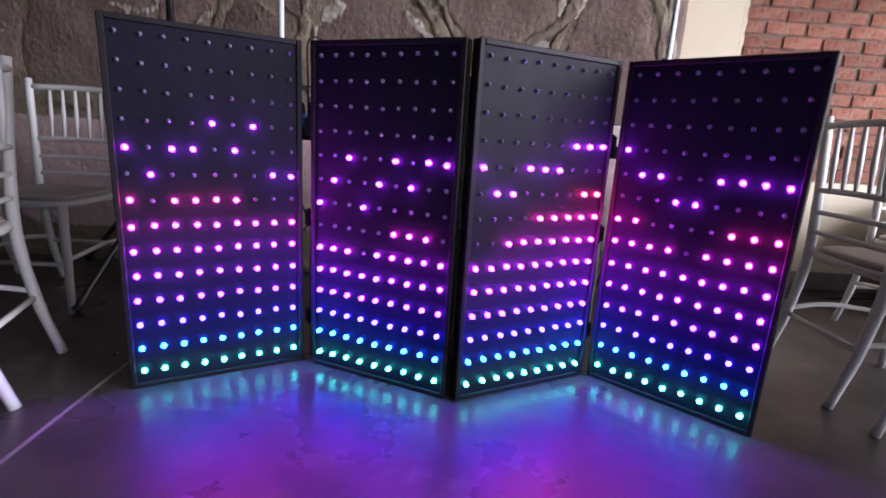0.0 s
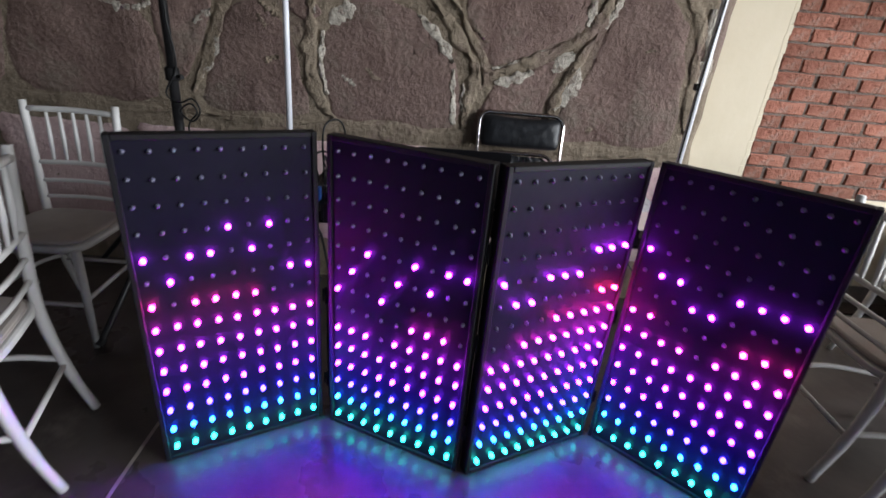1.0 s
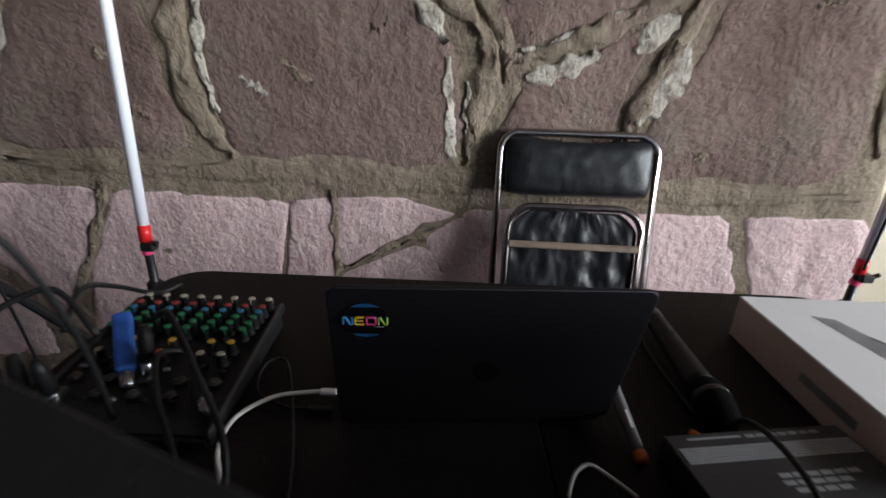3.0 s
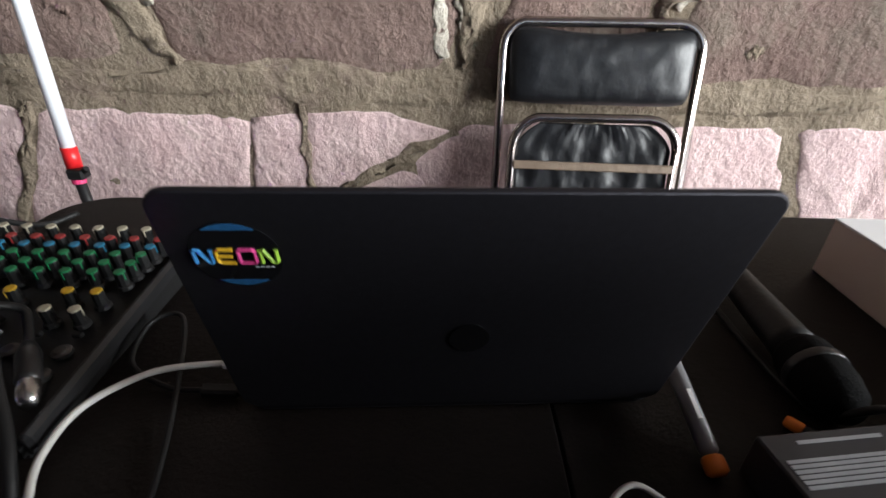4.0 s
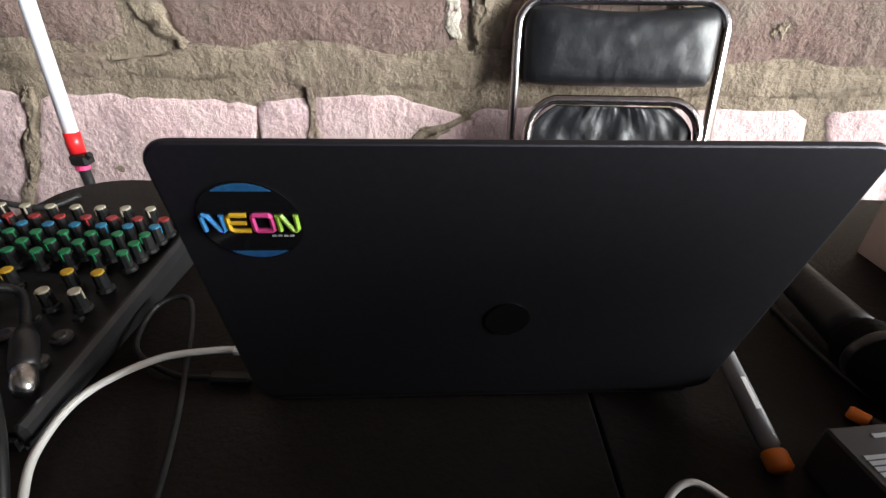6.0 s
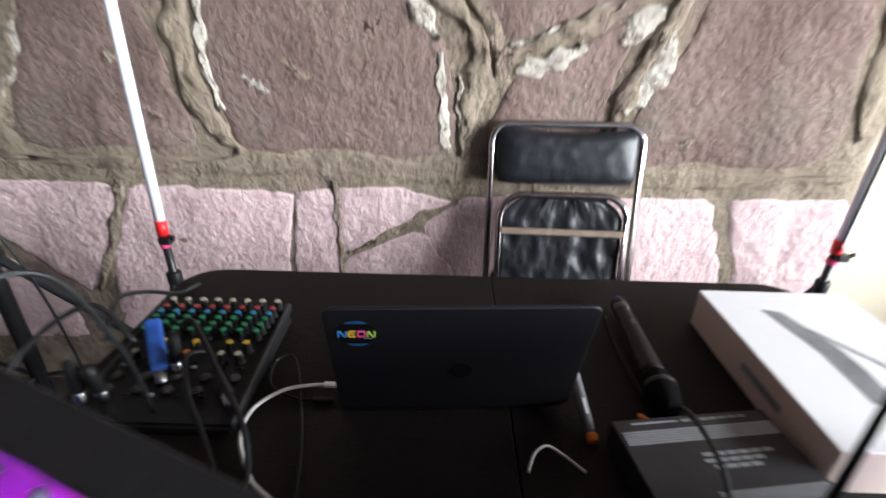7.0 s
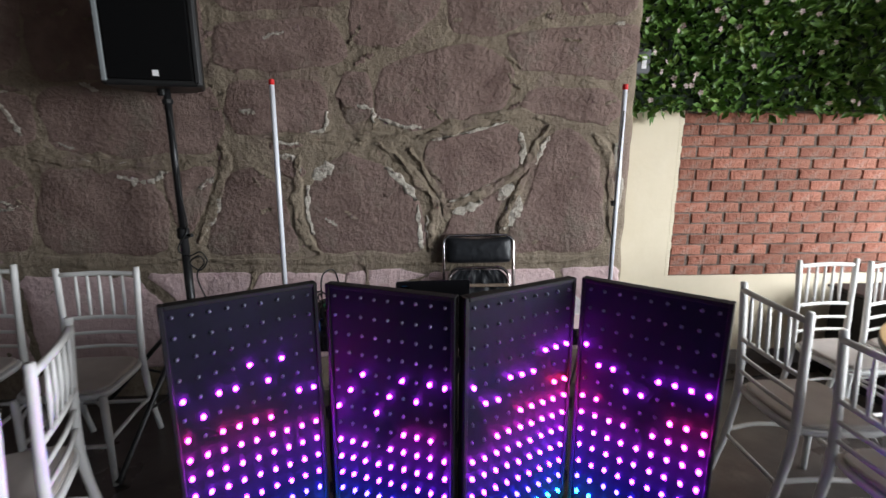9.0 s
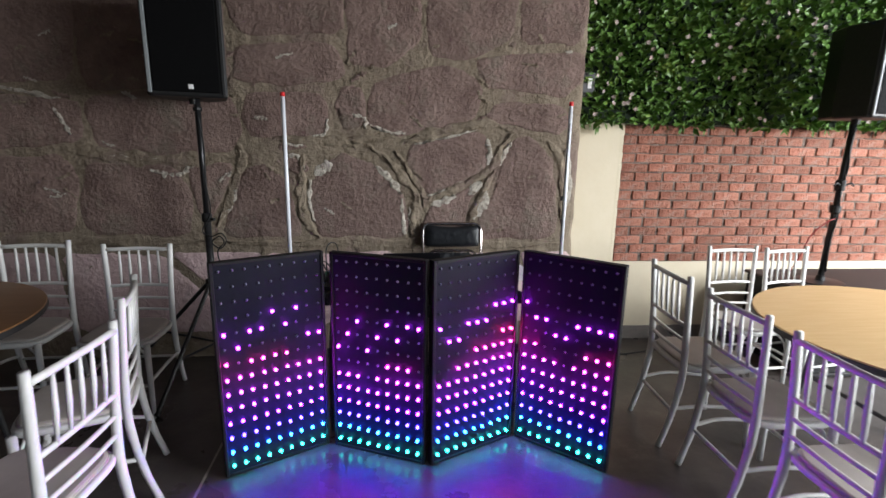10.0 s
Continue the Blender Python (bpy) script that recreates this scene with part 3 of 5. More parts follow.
BULB_PEAK = bulb_mesh(glow("lit_bulb_peak", (0.48, 0.016, 0.98), GLOW), 1.32)
BULB_OFF = bulb_mesh(M_BULB_OFF, 0.72)
LEVELS = [8, 7, 8, 8, 8, 8, 7, 7, 7, 6, 6, 6, 5, 6, 7, 7, 7, 6, 6, 6, 7, 7, 8, 8, 8, 9, 9, 8, 8, 7, 7, 6, 7, 8, 8, 8]
PEAKS = [9, 8, 9, 9, 10, 9, 10, 8, 8, 7, 8, 9, 7, 8, 9, 8, 9, 9, 9, 8, 8, 9, 9, 9, 10, 10, 10, 10, 9, 9, 8, 8, 9, 9, 9, 9]


def led_panel(k, a, b):
    """A panel whose front face runs from a to b on the floor."""
    ax, ay = a
    w, yaw = math.hypot(b[0] - ax, b[1] - ay), math.degrees(math.atan2(b[1] - ay, b[0] - ax))
    root = thing("led_panel", "black folding light panel studded with coloured bulbs, standing on the floor", "light panel", "panels of the hinged screen", pose(ax, ay, 0, 0, 0, yaw))
    bm = bmesh.new()
    box(bm, (w / 2, PANEL_T / 2 + 0.003, PANEL_H / 2), (w - 0.016, PANEL_T - 0.008, PANEL_H - 0.016), 0.001)
    part("board", bm, M_BOARD, root, "dark satin panel face")
    for c, s in (((0.0075, PANEL_T / 2, PANEL_H / 2), (0.015, PANEL_T, PANEL_H)), ((w - 0.0075, PANEL_T / 2, PANEL_H / 2), (0.015, PANEL_T, PANEL_H)), ((w / 2, PANEL_T / 2, PANEL_H - 0.0075), (w - 0.031, PANEL_T, 0.015)), ((w / 2, PANEL_T / 2, 0.0075), (w - 0.031, PANEL_T, 0.015))):
        bm = bmesh.new()
        box(bm, c, s, 0.002)
        part("frame_bar", bm, M_TRIM, root)
    for i in range(COLS9):
        for j in range(ROWS14):
            lv, pk = LEVELS[k * 9 + i], PEAKS[k * 9 + i]
            me = BULB_LIT[min(j, 11)] if j < lv else (BULB_PEAK if j == pk else BULB_OFF)
            o = new("bulb", me)
            o.parent = root
            o.matrix_basis = pose(0.036 + (w - 0.072) * i / 8 + random.uniform(-0.0015, 0.0015), 0.004, 0.054 + 0.0724 * j + random.uniform(-0.002, 0.002), random.uniform(-9, 9), 0, random.uniform(-9, 9))
    return root


led_panel(0, (-0.932, -1.360), (-0.494, -1.112))
led_panel(1, (-0.465, -1.127), (-0.008, -1.318))
led_panel(2, (0.026, -1.328), (0.472, -1.108))
led_panel(3, (0.491, -1.106), (0.867, -1.434))


def hinge(x, y, yaw):
    root = thing("hinge", "small black steel hinge between two panels", "hinge", "hinges of the screen", pose(x, y, 0, 0, 0, yaw))
    bm = bmesh.new()
    tube(bm, [(0, 0, -0.03), (0, 0, 0.03)], 0.005)
    part("pin", bm, M_BLACKM, root)
    for s in (-1, 1):
        bm = bmesh.new()
        box(bm, (s * 0.007, 0.002, 0), (0.012, 0.002, 0.05), 0.0005)
        part("leaf", bm, M_BLACKM, root)
    return root


for hx, hy in ((-0.481, -1.092), (0.008, -1.301), (0.482, -1.082)):
    for hz in (0.16, 0.50, 0.79):
        h1 = hinge(hx, hy, 0)
        h1.location.z = hz

# ---- the folding table and what lies on it ----
TZ = 0.785
fold_table = thing("folding_table", "dark brown plastic folding table with rounded corners", "table", m=pose(0.008, -0.793, 0))
for s in (-1, 1):
    bm = bmesh.new()
    out = rounded(1.22, 0.55, 0.07)
    half = [(max(0.0006, x), y) if s > 0 else (min(-0.0006, x), y) for x, y in out]
    seen_pts = []
    for p in half:
        if not seen_pts or (abs(p[0] - seen_pts[-1][0]) + abs(p[1] - seen_pts[-1][1])) > 1e-6:
            seen_pts.append(p)
    prism(bm, seen_pts, TZ - 0.04, TZ, edge=0.002)
    part("tabletop_half", bm, M_FOLDT, fold_table)
for sx in (-0.5, 0.5):
    for sy in (-0.20, 0.20):
        bm = bmesh.new()
        tube(bm, bend([(sx, sy, 0), (sx, sy, 0.4), (sx * 0.96, sy * 0.9, TZ - 0.04)], 4), 0.0125)
        part("leg", bm, M_METALG, fold_table)
    bm = bmesh.new()
    tube(bm, [(sx, -0.20, 0.18), (sx, 0.20, 0.18)], 0.01)
    part("stretcher", bm, M_METALG, fold_table)

# laptop, its lid open towards the wall
laptop = thing("laptop", "open dark grey aluminium laptop with a round sticker on the lid", "laptop", m=pose(-0.067, -0.890, TZ, 0, 0, 3.8))
bm = bmesh.new()
prism(bm, rounded(0.304, 0.205, 0.012), 0.002, 0.014, Matrix.Translation((0, 0.105, 0)), edge=0.003)
part("base", bm, M_LAPTOP, laptop)
bm = bmesh.new()
box(bm, (0, 0.13, 0.0146), (0.262, 0.10, 0.001))
part("keyboard", bm, M_BLACK, laptop, "black keyboard")
LID = Matrix.Translation((0, 0.001, 0.012)) @ Matrix.Rotation(radians(90 + 15), 4, "X")
lid_w, lid_h = 0.304, 0.196
bm = bmesh.new()
prism(bm, rounded(lid_w, lid_h, 0.011), -0.0025, 0.0025, LID @ Matrix.Translation((0, lid_h / 2, 0)), edge=0.0015)
lid = part("lid", bm, M_LAPTOP, laptop, "matt dark grey lid")
bm = bmesh.new()
box(bm, (0, lid_h / 2, -0.003), (lid_w - 0.014, lid_h - 0.02, 0.0006), m=LID)
part("screen", bm, M_GLOSSBLACK, laptop, "dark glossy screen")
bm = bmesh.new()
apple = [(0.0125 * math.cos(a) * (1 - 0.12 * math.sin(a) ** 2), 0.0145 * math.sin(a)) for a in [2 * math.pi * k / 28 for k in range(28)]]
prism(bm, apple, 0.0026, 0.003, LID @ Matrix.Translation((0.004, lid_h * 0.42, 0)))
part("lid_emblem", bm, M_GLOSSBLACK, laptop, "polished dark emblem")
# round sticker with coloured outline shapes
SC = LID @ Matrix.Translation((-0.118, lid_h - 0.040, 0.0026))
bm = bmesh.new()
prism(bm, [(0.0225 * math.cos(2 * math.pi * k / 40), 0.0225 * math.sin(2 * math.pi * k / 40)) for k in range(40)], 0, 0.0003, SC)
sticker = part("sticker", bm, M_GLOSSBLACK, laptop, "round black sticker with coloured shapes")


def stroke(pts, material, r=0.0011):
    bm = bmesh.new()
    tube(bm, [SC @ Vector((x * 0.9, y * 0.82, 0.0006)) for x, y in pts], r * 0.85, 6)
    part("sticker_shape", bm, material, sticker)


stroke([(-0.0225, -0.0055), (-0.0225, 0.0045), (-0.0215, 0.0055), (-0.0195, 0.0050), (-0.0155, -0.0048), (-0.0140, -0.0055), (-0.0130, -0.0045), (-0.0130, 0.0055)], M_SKYP, 0.0014)
stroke([(-0.001, 0.0055), (-0.0085, 0.0055), (-0.0105, 0.004), (-0.0105, -0.004), (-0.0085, -0.0055), (-0.001, -0.0055)], M_YELLOW, 0.0014)
stroke([(-0.0095, 0), (-0.002, 0)], M_YELLOW, 0.0012)
stroke([(0.0015, 0.0045), (0.0015, -0.0045), (0.0025, -0.0055), (0.0095, -0.0055), (0.0105, -0.0045), (0.0105, 0.0045), (0.0095, 0.0055), (0.0025, 0.0055), (0.0015, 0.0045)], M_MAGENTA, 0.0014)
stroke([(0.0135, -0.0055), (0.0135, 0.005), (0.0150, 0.0055), (0.0195, -0.005), (0.0210, -0.0055), (0.0222, -0.004), (0.0222, 0.0055)], M_LIME, 0.0014)
for k in range(4):
    bm = bmesh.new()
    box(bm, (0.0085 + 0.0026 * k, -0.0078, 0.0005), (0.0018, 0.0009, 0.0003), m=SC)
    part("sticker_shape", bm, M_PALEPRINT, sticker)
for y0, sgn in ((0.0125, 1), (-0.0125, -1)):
    bm = bmesh.new()
    arc = []
    for k in range(13):
        a = radians(54 + 6 * k) * sgn
        arc.append((0.0215 * math.cos(a), 0.0215 * math.sin(a)))
    prism(bm, arc if sgn > 0 else arc[::-1], 0.0003, 0.0005, SC)
    part("sticker_arc", bm, M_SKYD, sticker, "blue arc")

# white cable into the laptop's side, dark plug under it
cable = thing("charging_cable", "white cable curving into the laptop's side", "cable")
bm = bmesh.new()
tube(bm, bend([(-0.236, -0.863, TZ + 0.016), (-0.264, -0.865, TZ + 0.016), (-0.301, -0.876, TZ + 0.016), (-0.330, -0.908, TZ + 0.015), (-0.333, -0.945, TZ + 0.012), (-0.321, -0.975, TZ + 0.008), (-0.293, -1.013, TZ + 0.004), (-0.250, -1.040, TZ + 0.004)]), 0.0026)
part("lead", bm, M_WCABLE, cable, smooth=True)
bm = bmesh.new()
box(bm, (-0.240, -0.863, TZ + 0.016), (0.02, 0.009, 0.006), 0.0015)
part("plug", bm, M_WCARD, cable)
usb = thing("black_usb_cable", "black cable with a dark plug beside the laptop", "cable")
bm = bmesh.new()
tube(bm, bend([(-0.260, -0.882, TZ + 0.006), (-0.288, -0.880, TZ + 0.006), (-0.326, -0.859, TZ + 0.01), (-0.329, -0.820, TZ + 0.02), (-0.306, -0.812, TZ + 0.02), (-0.280, -0.875, TZ + 0.012), (-0.256, -0.957, TZ + 0.004), (-0.238, -1.050, TZ + 0.003)]), 0.0022)
part("lead", bm, M_BLACK, usb, smooth=True)
bm = bmesh.new()
box(bm, (-0.246, -0.882, TZ + 0.006), (0.03, 0.010, 0.008), 0.002)
part("plug", bm, M_BLACK, usb)
bit = thing("white_lead_end", "short white lead arching up from the table", "cable")
bm = bmesh.new()
tube(bm, bend([(0.018, -0.985, TZ + 0.003), (0.028, -0.965, TZ + 0.012), (0.044, -0.957, TZ + 0.016), (0.064, -0.966, TZ + 0.010), (0.086, -0.982, TZ + 0.003)]), 0.002)
part("lead", bm, M_WCABLE, bit, smooth=True)

# mixer
mixer = thing("mixing_desk", "small black audio mixer crowded with coloured knobs", "mixer", m=pose(-0.450, -0.819, TZ))
TILT = Matrix.Translation((0, -0.115, 0.013)) @ Matrix.Rotation(radians(4.5), 4, "X")
bm = bmesh.new()
side = [(-0.125, 0.0), (-0.125, 0.0165), (0.115, 0.0355), (0.12, 0.0)]
vs = [[bm.verts.new((x, y, z)) for y, z in side] for x in (-0.105, 0.105)]
bm.faces.new(vs[0])
bm.faces.new(vs[1][::-1])
for k in range(4):
    bm.faces.new((vs[0][k], vs[1][k], vs[1][(k + 1) % 4], vs[0][(k + 1) % 4]))
bmesh.ops.recalc_face_normals(bm, faces=bm.faces)
bmesh.ops.bevel(bm, geom=list(bm.edges), offset=0.004, segments=2, affect="EDGES")
part("body", bm, M_BLACK, mixer)
for s in (-1, 1):
    bm = bmesh.new()
    box(bm, (s * 0.104, 0.115, 0.002), (0.008, 0.245, 0.016), 0.003, m=TILT)
    part("cheek", bm, M_BLACKM, mixer)


def knob_mesh(cap):
    bm = bmesh.new()
    lathe(bm, [(0.0072, 0), (0.0066, 0.003), (0.0052, 0.004), (0.0050, 0.0165), (0.0046, 0.0172)], 10)
    n_dark = len(bm.faces)
    lathe(bm, [(0.0048, 0.0170), (0.0047, 0.0180), (0.0040, 0.0184)], 10)
    box(bm, (0, -0.0050, 0.0140), (0.0012, 0.001, 0.007))
    for i, f in enumerate(bm.faces):
        f.material_index = 0 if i < n_dark else 1
    me = bpy.data.meshes.new("knob")
    bm.to_mesh(me)
    bm.free()
    me.materials.append(M_BLACK)
    me.materials.append(cap)
    return me


KN = {k: knob_mesh(v) for k, v in dict(w=M_CREAMK, r=M_REDK, b=M_BLUEK, g=M_GREENK, y=M_YELLOW, o=M_ORANGE).items()}
ROW_Y = (0.221, 0.203, 0.190, 0.177, 0.163, 0.149, 0.122, 0.099)
for j, row in enumerate(("wwwwwwww", "rrrrrrrr", "bbbbbbbb", "gggggggg", "gggggggg", "gggggggg", "yy.y.y..", "ww.ow.w.")):
    for i, k in enumerate(row):
        if k != ".":
            o = new("knob", KN[k])
            o.parent = mixer
            o.matrix_basis = TILT @ pose(0.082 - 0.0243 * i + 0.14 * (ROW_Y[j] - 0.149), ROW_Y[j], 0.007, 0, 0, random.uniform(-120, 120))
for j in range(2):
    for i in range(6):
        bm = bmesh.new()
        box(bm, (-0.085 + 0.033 * i, 0.086 - 0.052 * j, 0.0085), (0.008, 0.005, 0.004), 0.001, m=TILT)
        part("switch", bm, M_GREYPRINT if (i + j) % 3 == 0 else M_BLACK, mixer)
for j in range(2):
    for i in range(5):
        bm = bmesh.new()
        lathe(bm, [(0.0075, 0), (0.0075, 0.003), (0.005, 0.0035), (0.004, 0.0045)], 14, TILT @ Matrix.Translation((-0.083 + 0.0405 * i, 0.068 - 0.024 * j, 0.006)))
        part("socket", bm, M_DULL, mixer)


def jack(x, y, z, rz, colour, lean, label):
    root = thing("jack_plug", label, "plug", "plugs in the mixer", pose(x, y, z, lean, 0, rz))
    bm = bmesh.new()
    lathe(bm, [(0.005, 0), (0.0075, 0.008), (0.0075, 0.02), (0.006, 0.022)], 12)
    part("collar", bm, M_STEEL, root, "bright metal collar", True)
    bm = bmesh.new()
    lathe(bm, [(0.0068, 0.021), (0.0085, 0.026), (0.0085, 0.052), (0.005, 0.066)], 12)
    part("sleeve", bm, colour, root, "", True)
    return root


jack(-0.522, -0.910, TZ + 0.020, 0, M_BLACK, 8, "black sleeved plug standing in the mixer")
jack(-0.546, -0.918, TZ + 0.020, 40, M_BLACK, -8, "black sleeved plug standing in the mixer")
jack(-0.451, -0.862, TZ + 0.024, 0, M_BLACK, -10, "black sleeved plug standing in the mixer")
jack(-0.353, -0.922, TZ + 0.030, 36, M_BLACKM, -86, "grey plug with a bright metal end, lying on the mixer")
lean = thing("blue_plug", "blue plastic plug leaning over the mixer's knobs", "plug", m=look((-0.463, -0.882, TZ + 0.024), (-0.506, -0.806, TZ + 0.078)))
bm = bmesh.new()
lathe(bm, [(0.0055, 0.0), (0.0080, 0.004), (0.0080, 0.018), (0.0065, 0.021)], 14, Matrix.Rotation(radians(180), 4, "X"))
part("collar", bm, M_STEEL, lean, "bright metal collar", True)
bm = bmesh.new()
box(bm, (0, 0, -0.060), (0.021, 0.018, 0.078), 0.004, seg=2)
part("sleeve", bm, M_BLUE, lean)
blue_box = thing("blue_adapter", "blue plastic adapter block with a metal plug", "adapter", m=pose(-0.562, -0.968, TZ))
bm = bmesh.new()
box(bm, (0, 0, 0.0225), (0.078, 0.03, 0.045), 0.004, seg=2)
part("block", bm, M_BLUE, blue_box)
bm = bmesh.new()
lathe(bm, [(0.006, 0), (0.008, 0.006), (0.008, 0.028), (0.004, 0.032)], 12, Matrix.Translation((-0.02, -0.014, 0.016)) @ Matrix.Rotation(radians(100), 4, "X"))
part("metal_plug", bm, M_STEEL, blue_box, "", True)
for n_, pts in (("a", [(-0.451, -0.831, TZ + 0.086), (-0.431, -0.835, TZ + 0.098), (-0.396, -0.872, TZ + 0.085), (-0.349, -0.931, TZ + 0.075), (-0.311, -0.977, TZ + 0.055), (-0.296, -1.017, TZ + 0.025), (-0.291, -1.087, TZ + 0.006)]), ("d", [(-0.391, -0.869, TZ + 0.034), (-0.416, -0.839, TZ + 0.045), (-0.431, -0.867, TZ + 0.06), (-0.396, -0.932, TZ + 0.055), (-0.361, -0.977, TZ + 0.035), (-0.336, -1.017, TZ + 0.008), (-0.321, -1.097, TZ + 0.006)]), ("b", [(-0.521, -0.877, TZ + 0.095), (-0.546, -0.807, TZ + 0.11), (-0.576, -0.707, TZ + 0.06), (-0.576, -0.627, TZ + 0.008), (-0.556, -0.587, TZ + 0.006)]), ("c", [(-0.481, -0.882, TZ + 0.095), (-0.536, -0.867, TZ + 0.14), (-0.596, -0.927, TZ + 0.10), (-0.591, -1.027, TZ + 0.03), (-0.556, -1.087, TZ + 0.006)])):
    c1 = thing("audio_cable", "black audio cable looping over the mixer", "cable")
    bm = bmesh.new()
    tube(bm, bend(pts), 0.0036)
    part("lead", bm, M_BLACK, c1, smooth=True)

# pen-like tool with an orange end
pen = thing("marker_pen", "grey marker pen with an orange end, lying beside the laptop", "pen", m=pose(0.105, -0.930, TZ + 0.0095, 17, 0, 4))
bm = bmesh.new()
lathe(bm, [(0.004, 0), (0.0065, 0.004), (0.0065, 0.095), (0.004, 0.11)], 14, Matrix.Rotation(radians(-90), 4, "X"))
part("barrel", bm, M_GREYPEN, pen, smooth=True)
bm = bmesh.new()
lathe(bm, [(0.0065, 0), (0.0076, 0.002), (0.0076, 0.010), (0.0055, 0.012)], 14, Matrix.Rotation(radians(90), 4, "X"))
part("end_cap", bm, M_ORANGE, pen, "orange cap", True)
bm = bmesh.new()
box(bm, (0.0, 0.035, 0.0066), (0.003, 0.022, 0.0006))
part("print_bar", bm, M_WCARD, pen)

# microphone
mic = thing("microphone", "black handheld microphone lying on the table", "microphone", m=pose(0.226, -0.637, TZ + 0.022, 0, 0, -2.4))
bm = bmesh.new()
MR = Matrix.Rotation(radians(90), 4, "X")
lathe(bm, [(0.010, 0), (0.0125, 0.003), (0.0135, 0.012), (0.0140, 0.05), (0.0160, 0.13), (0.0176, 0.185), (0.0182, 0.196)], 20, MR)
part("handle", bm, M_BLACK, mic, smooth=True)
bm = bmesh.new()
lathe(bm, [(0.0183, 0.197), (0.0215, 0.203), (0.0230, 0.216), (0.0230, 0.226), (0.0218, 0.240), (0.0175, 0.257), (0.0095, 0.266)], 20, MR)
part("head", bm, M_GRILLE, mic, "dark mesh head", True)
bm = bmesh.new()
lathe(bm, [(0.0231, 0.218), (0.0236, 0.219), (0.0236, 0.225), (0.0231, 0.226)], 20, MR)
part("head_ring", bm, M_BLACKM, mic, "dark steel ring", True)
bm = bmesh.new()
lathe(bm, [(0.0142, 0.020), (0.0145, 0.0205), (0.0147, 0.034), (0.0144, 0.0345)], 20, MR)
part("label_band", bm, M_DULL, mic, "dull silver label band", True)
bm = bmesh.new()
box(bm, (0, -0.085, 0.0160), (0.007, 0.016, 0.003), 0.001)
part("switch", bm, M_DULL, mic)
bm = bmesh.new()
lathe(bm, [(0.0075, -0.006), (0.0095, -0.004), (0.0095, 0.001)], 14, MR)
part("tail_plug", bm, M_BLUE, mic, "blue end plug", True)
mc = thing("microphone_cable", "thin black cable beside the microphone", "cable")
bm = bmesh.new()
tube(bm, bend([(0.201, -0.660, TZ + 0.004), (0.195, -0.760, TZ + 0.004), (0.205, -0.880, TZ + 0.006), (0.213, -0.930, TZ + 0.055), (0.208, -1.020, TZ + 0.067), (0.203, -1.080, TZ + 0.03)]), 0.003)
part("lead", bm, M_BLACK, mc, smooth=True)

# dark device box
dbox = thing("dark_product_box", "flat dark grey box with pale print bands", "box", m=pose(0.236, -0.990, TZ, 0, 0, 8))
bm = bmesh.new()
box(bm, (0, 0, 0.0175), (0.205, 0.145, 0.035), 0.0015)
part("carton", bm, M_DARKBOX, dbox)


def print_on(x0, x1, y0, y1, name, material):
    bm = bmesh.new()
    box(bm, ((x0 + x1) / 2, (y0 + y1) / 2, 0.0352), (x1 - x0, y1 - y0, 0.0006))
    part(name, bm, material, dbox)


print_on(-0.080, -0.020, 0.0630, 0.0655, "print_bar", M_PALEPRINT)
for k in range(7):
    print_on(-0.014 + 0.0125 * k, -0.004 + 0.0125 * k, 0.0615, 0.0660, "print_bar", M_GREYPRINT)
for k in range(6):
    print_on(-0.097, 0.098, 0.0335 + 0.0034 * k, 0.0358 + 0.0034 * k, "print_band", M_PALEPRINT)
for j, (xa, n) in enumerate(((-0.018, 6), (-0.020, 5), (-0.014, 4))):
    for k in range(n):
        print_on(xa + 0.0150 * k, xa + 0.0122 + 0.0150 * k, 0.0105 - 0.0085 * j, 0.0155 - 0.0085 * j, "print_bar", M_PALEPRINT)
for k in range(5):
    print_on(-0.030, 0.098, -0.0500 + 0.0034 * k, -0.0477 + 0.0034 * k, "print_band", M_PALEPRINT)

# a second marker behind the box, its orange end showing
pen_b = thing("marker_pen", "marker pen with an orange end, lying behind the dark box", "pen", m=pose(0.186, -0.902, TZ + 0.0055, 0, 0, 40))
bm = bmesh.new()
lathe(bm, [(0.0044, 0), (0.0047, 0.001), (0.0047, 0.010), (0.0035, 0.012)], 14, Matrix.Rotation(radians(-90), 4, "X"))
part("end_cap", bm, M_ORANGE, pen_b, "orange cap", True)
bm = bmesh.new()
lathe(bm, [(0.003, 0), (0.0045, 0.002), (0.0045, 0.022), (0.003, 0.026)], 14, Matrix.Rotation(radians(90), 4, "X"))
part("barrel", bm, M_BLACK, pen_b, smooth=True)

# white carton
wbox = thing("white_product_box", "white cardboard box with a grey printed picture", "box", m=pose(0.473, -0.830, TZ, 0, 0, 0))
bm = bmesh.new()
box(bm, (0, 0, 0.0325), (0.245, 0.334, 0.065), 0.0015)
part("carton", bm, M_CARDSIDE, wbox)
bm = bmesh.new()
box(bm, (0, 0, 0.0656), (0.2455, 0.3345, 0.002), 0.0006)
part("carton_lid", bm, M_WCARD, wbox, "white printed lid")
bm = bmesh.new()
prism(bm, [(-0.050, 0.112), (-0.022, 0.104), (0.004, 0.02), (0.008, -0.03), (-0.004, -0.135), (-0.030, -0.09), (-0.028, 0.0)], 0.0664, 0.067)
part("printed_picture", bm, M_GREYPRINT, wbox, "grey printed picture")
bm = bmesh.new()
tube(bm, [(-0.01, 0.06, 0.0668), (0.095, -0.10, 0.0668)], 0.0012, 6)
part("printed_line", bm, M_PALEPRINT, wbox)
bm = bmesh.new()
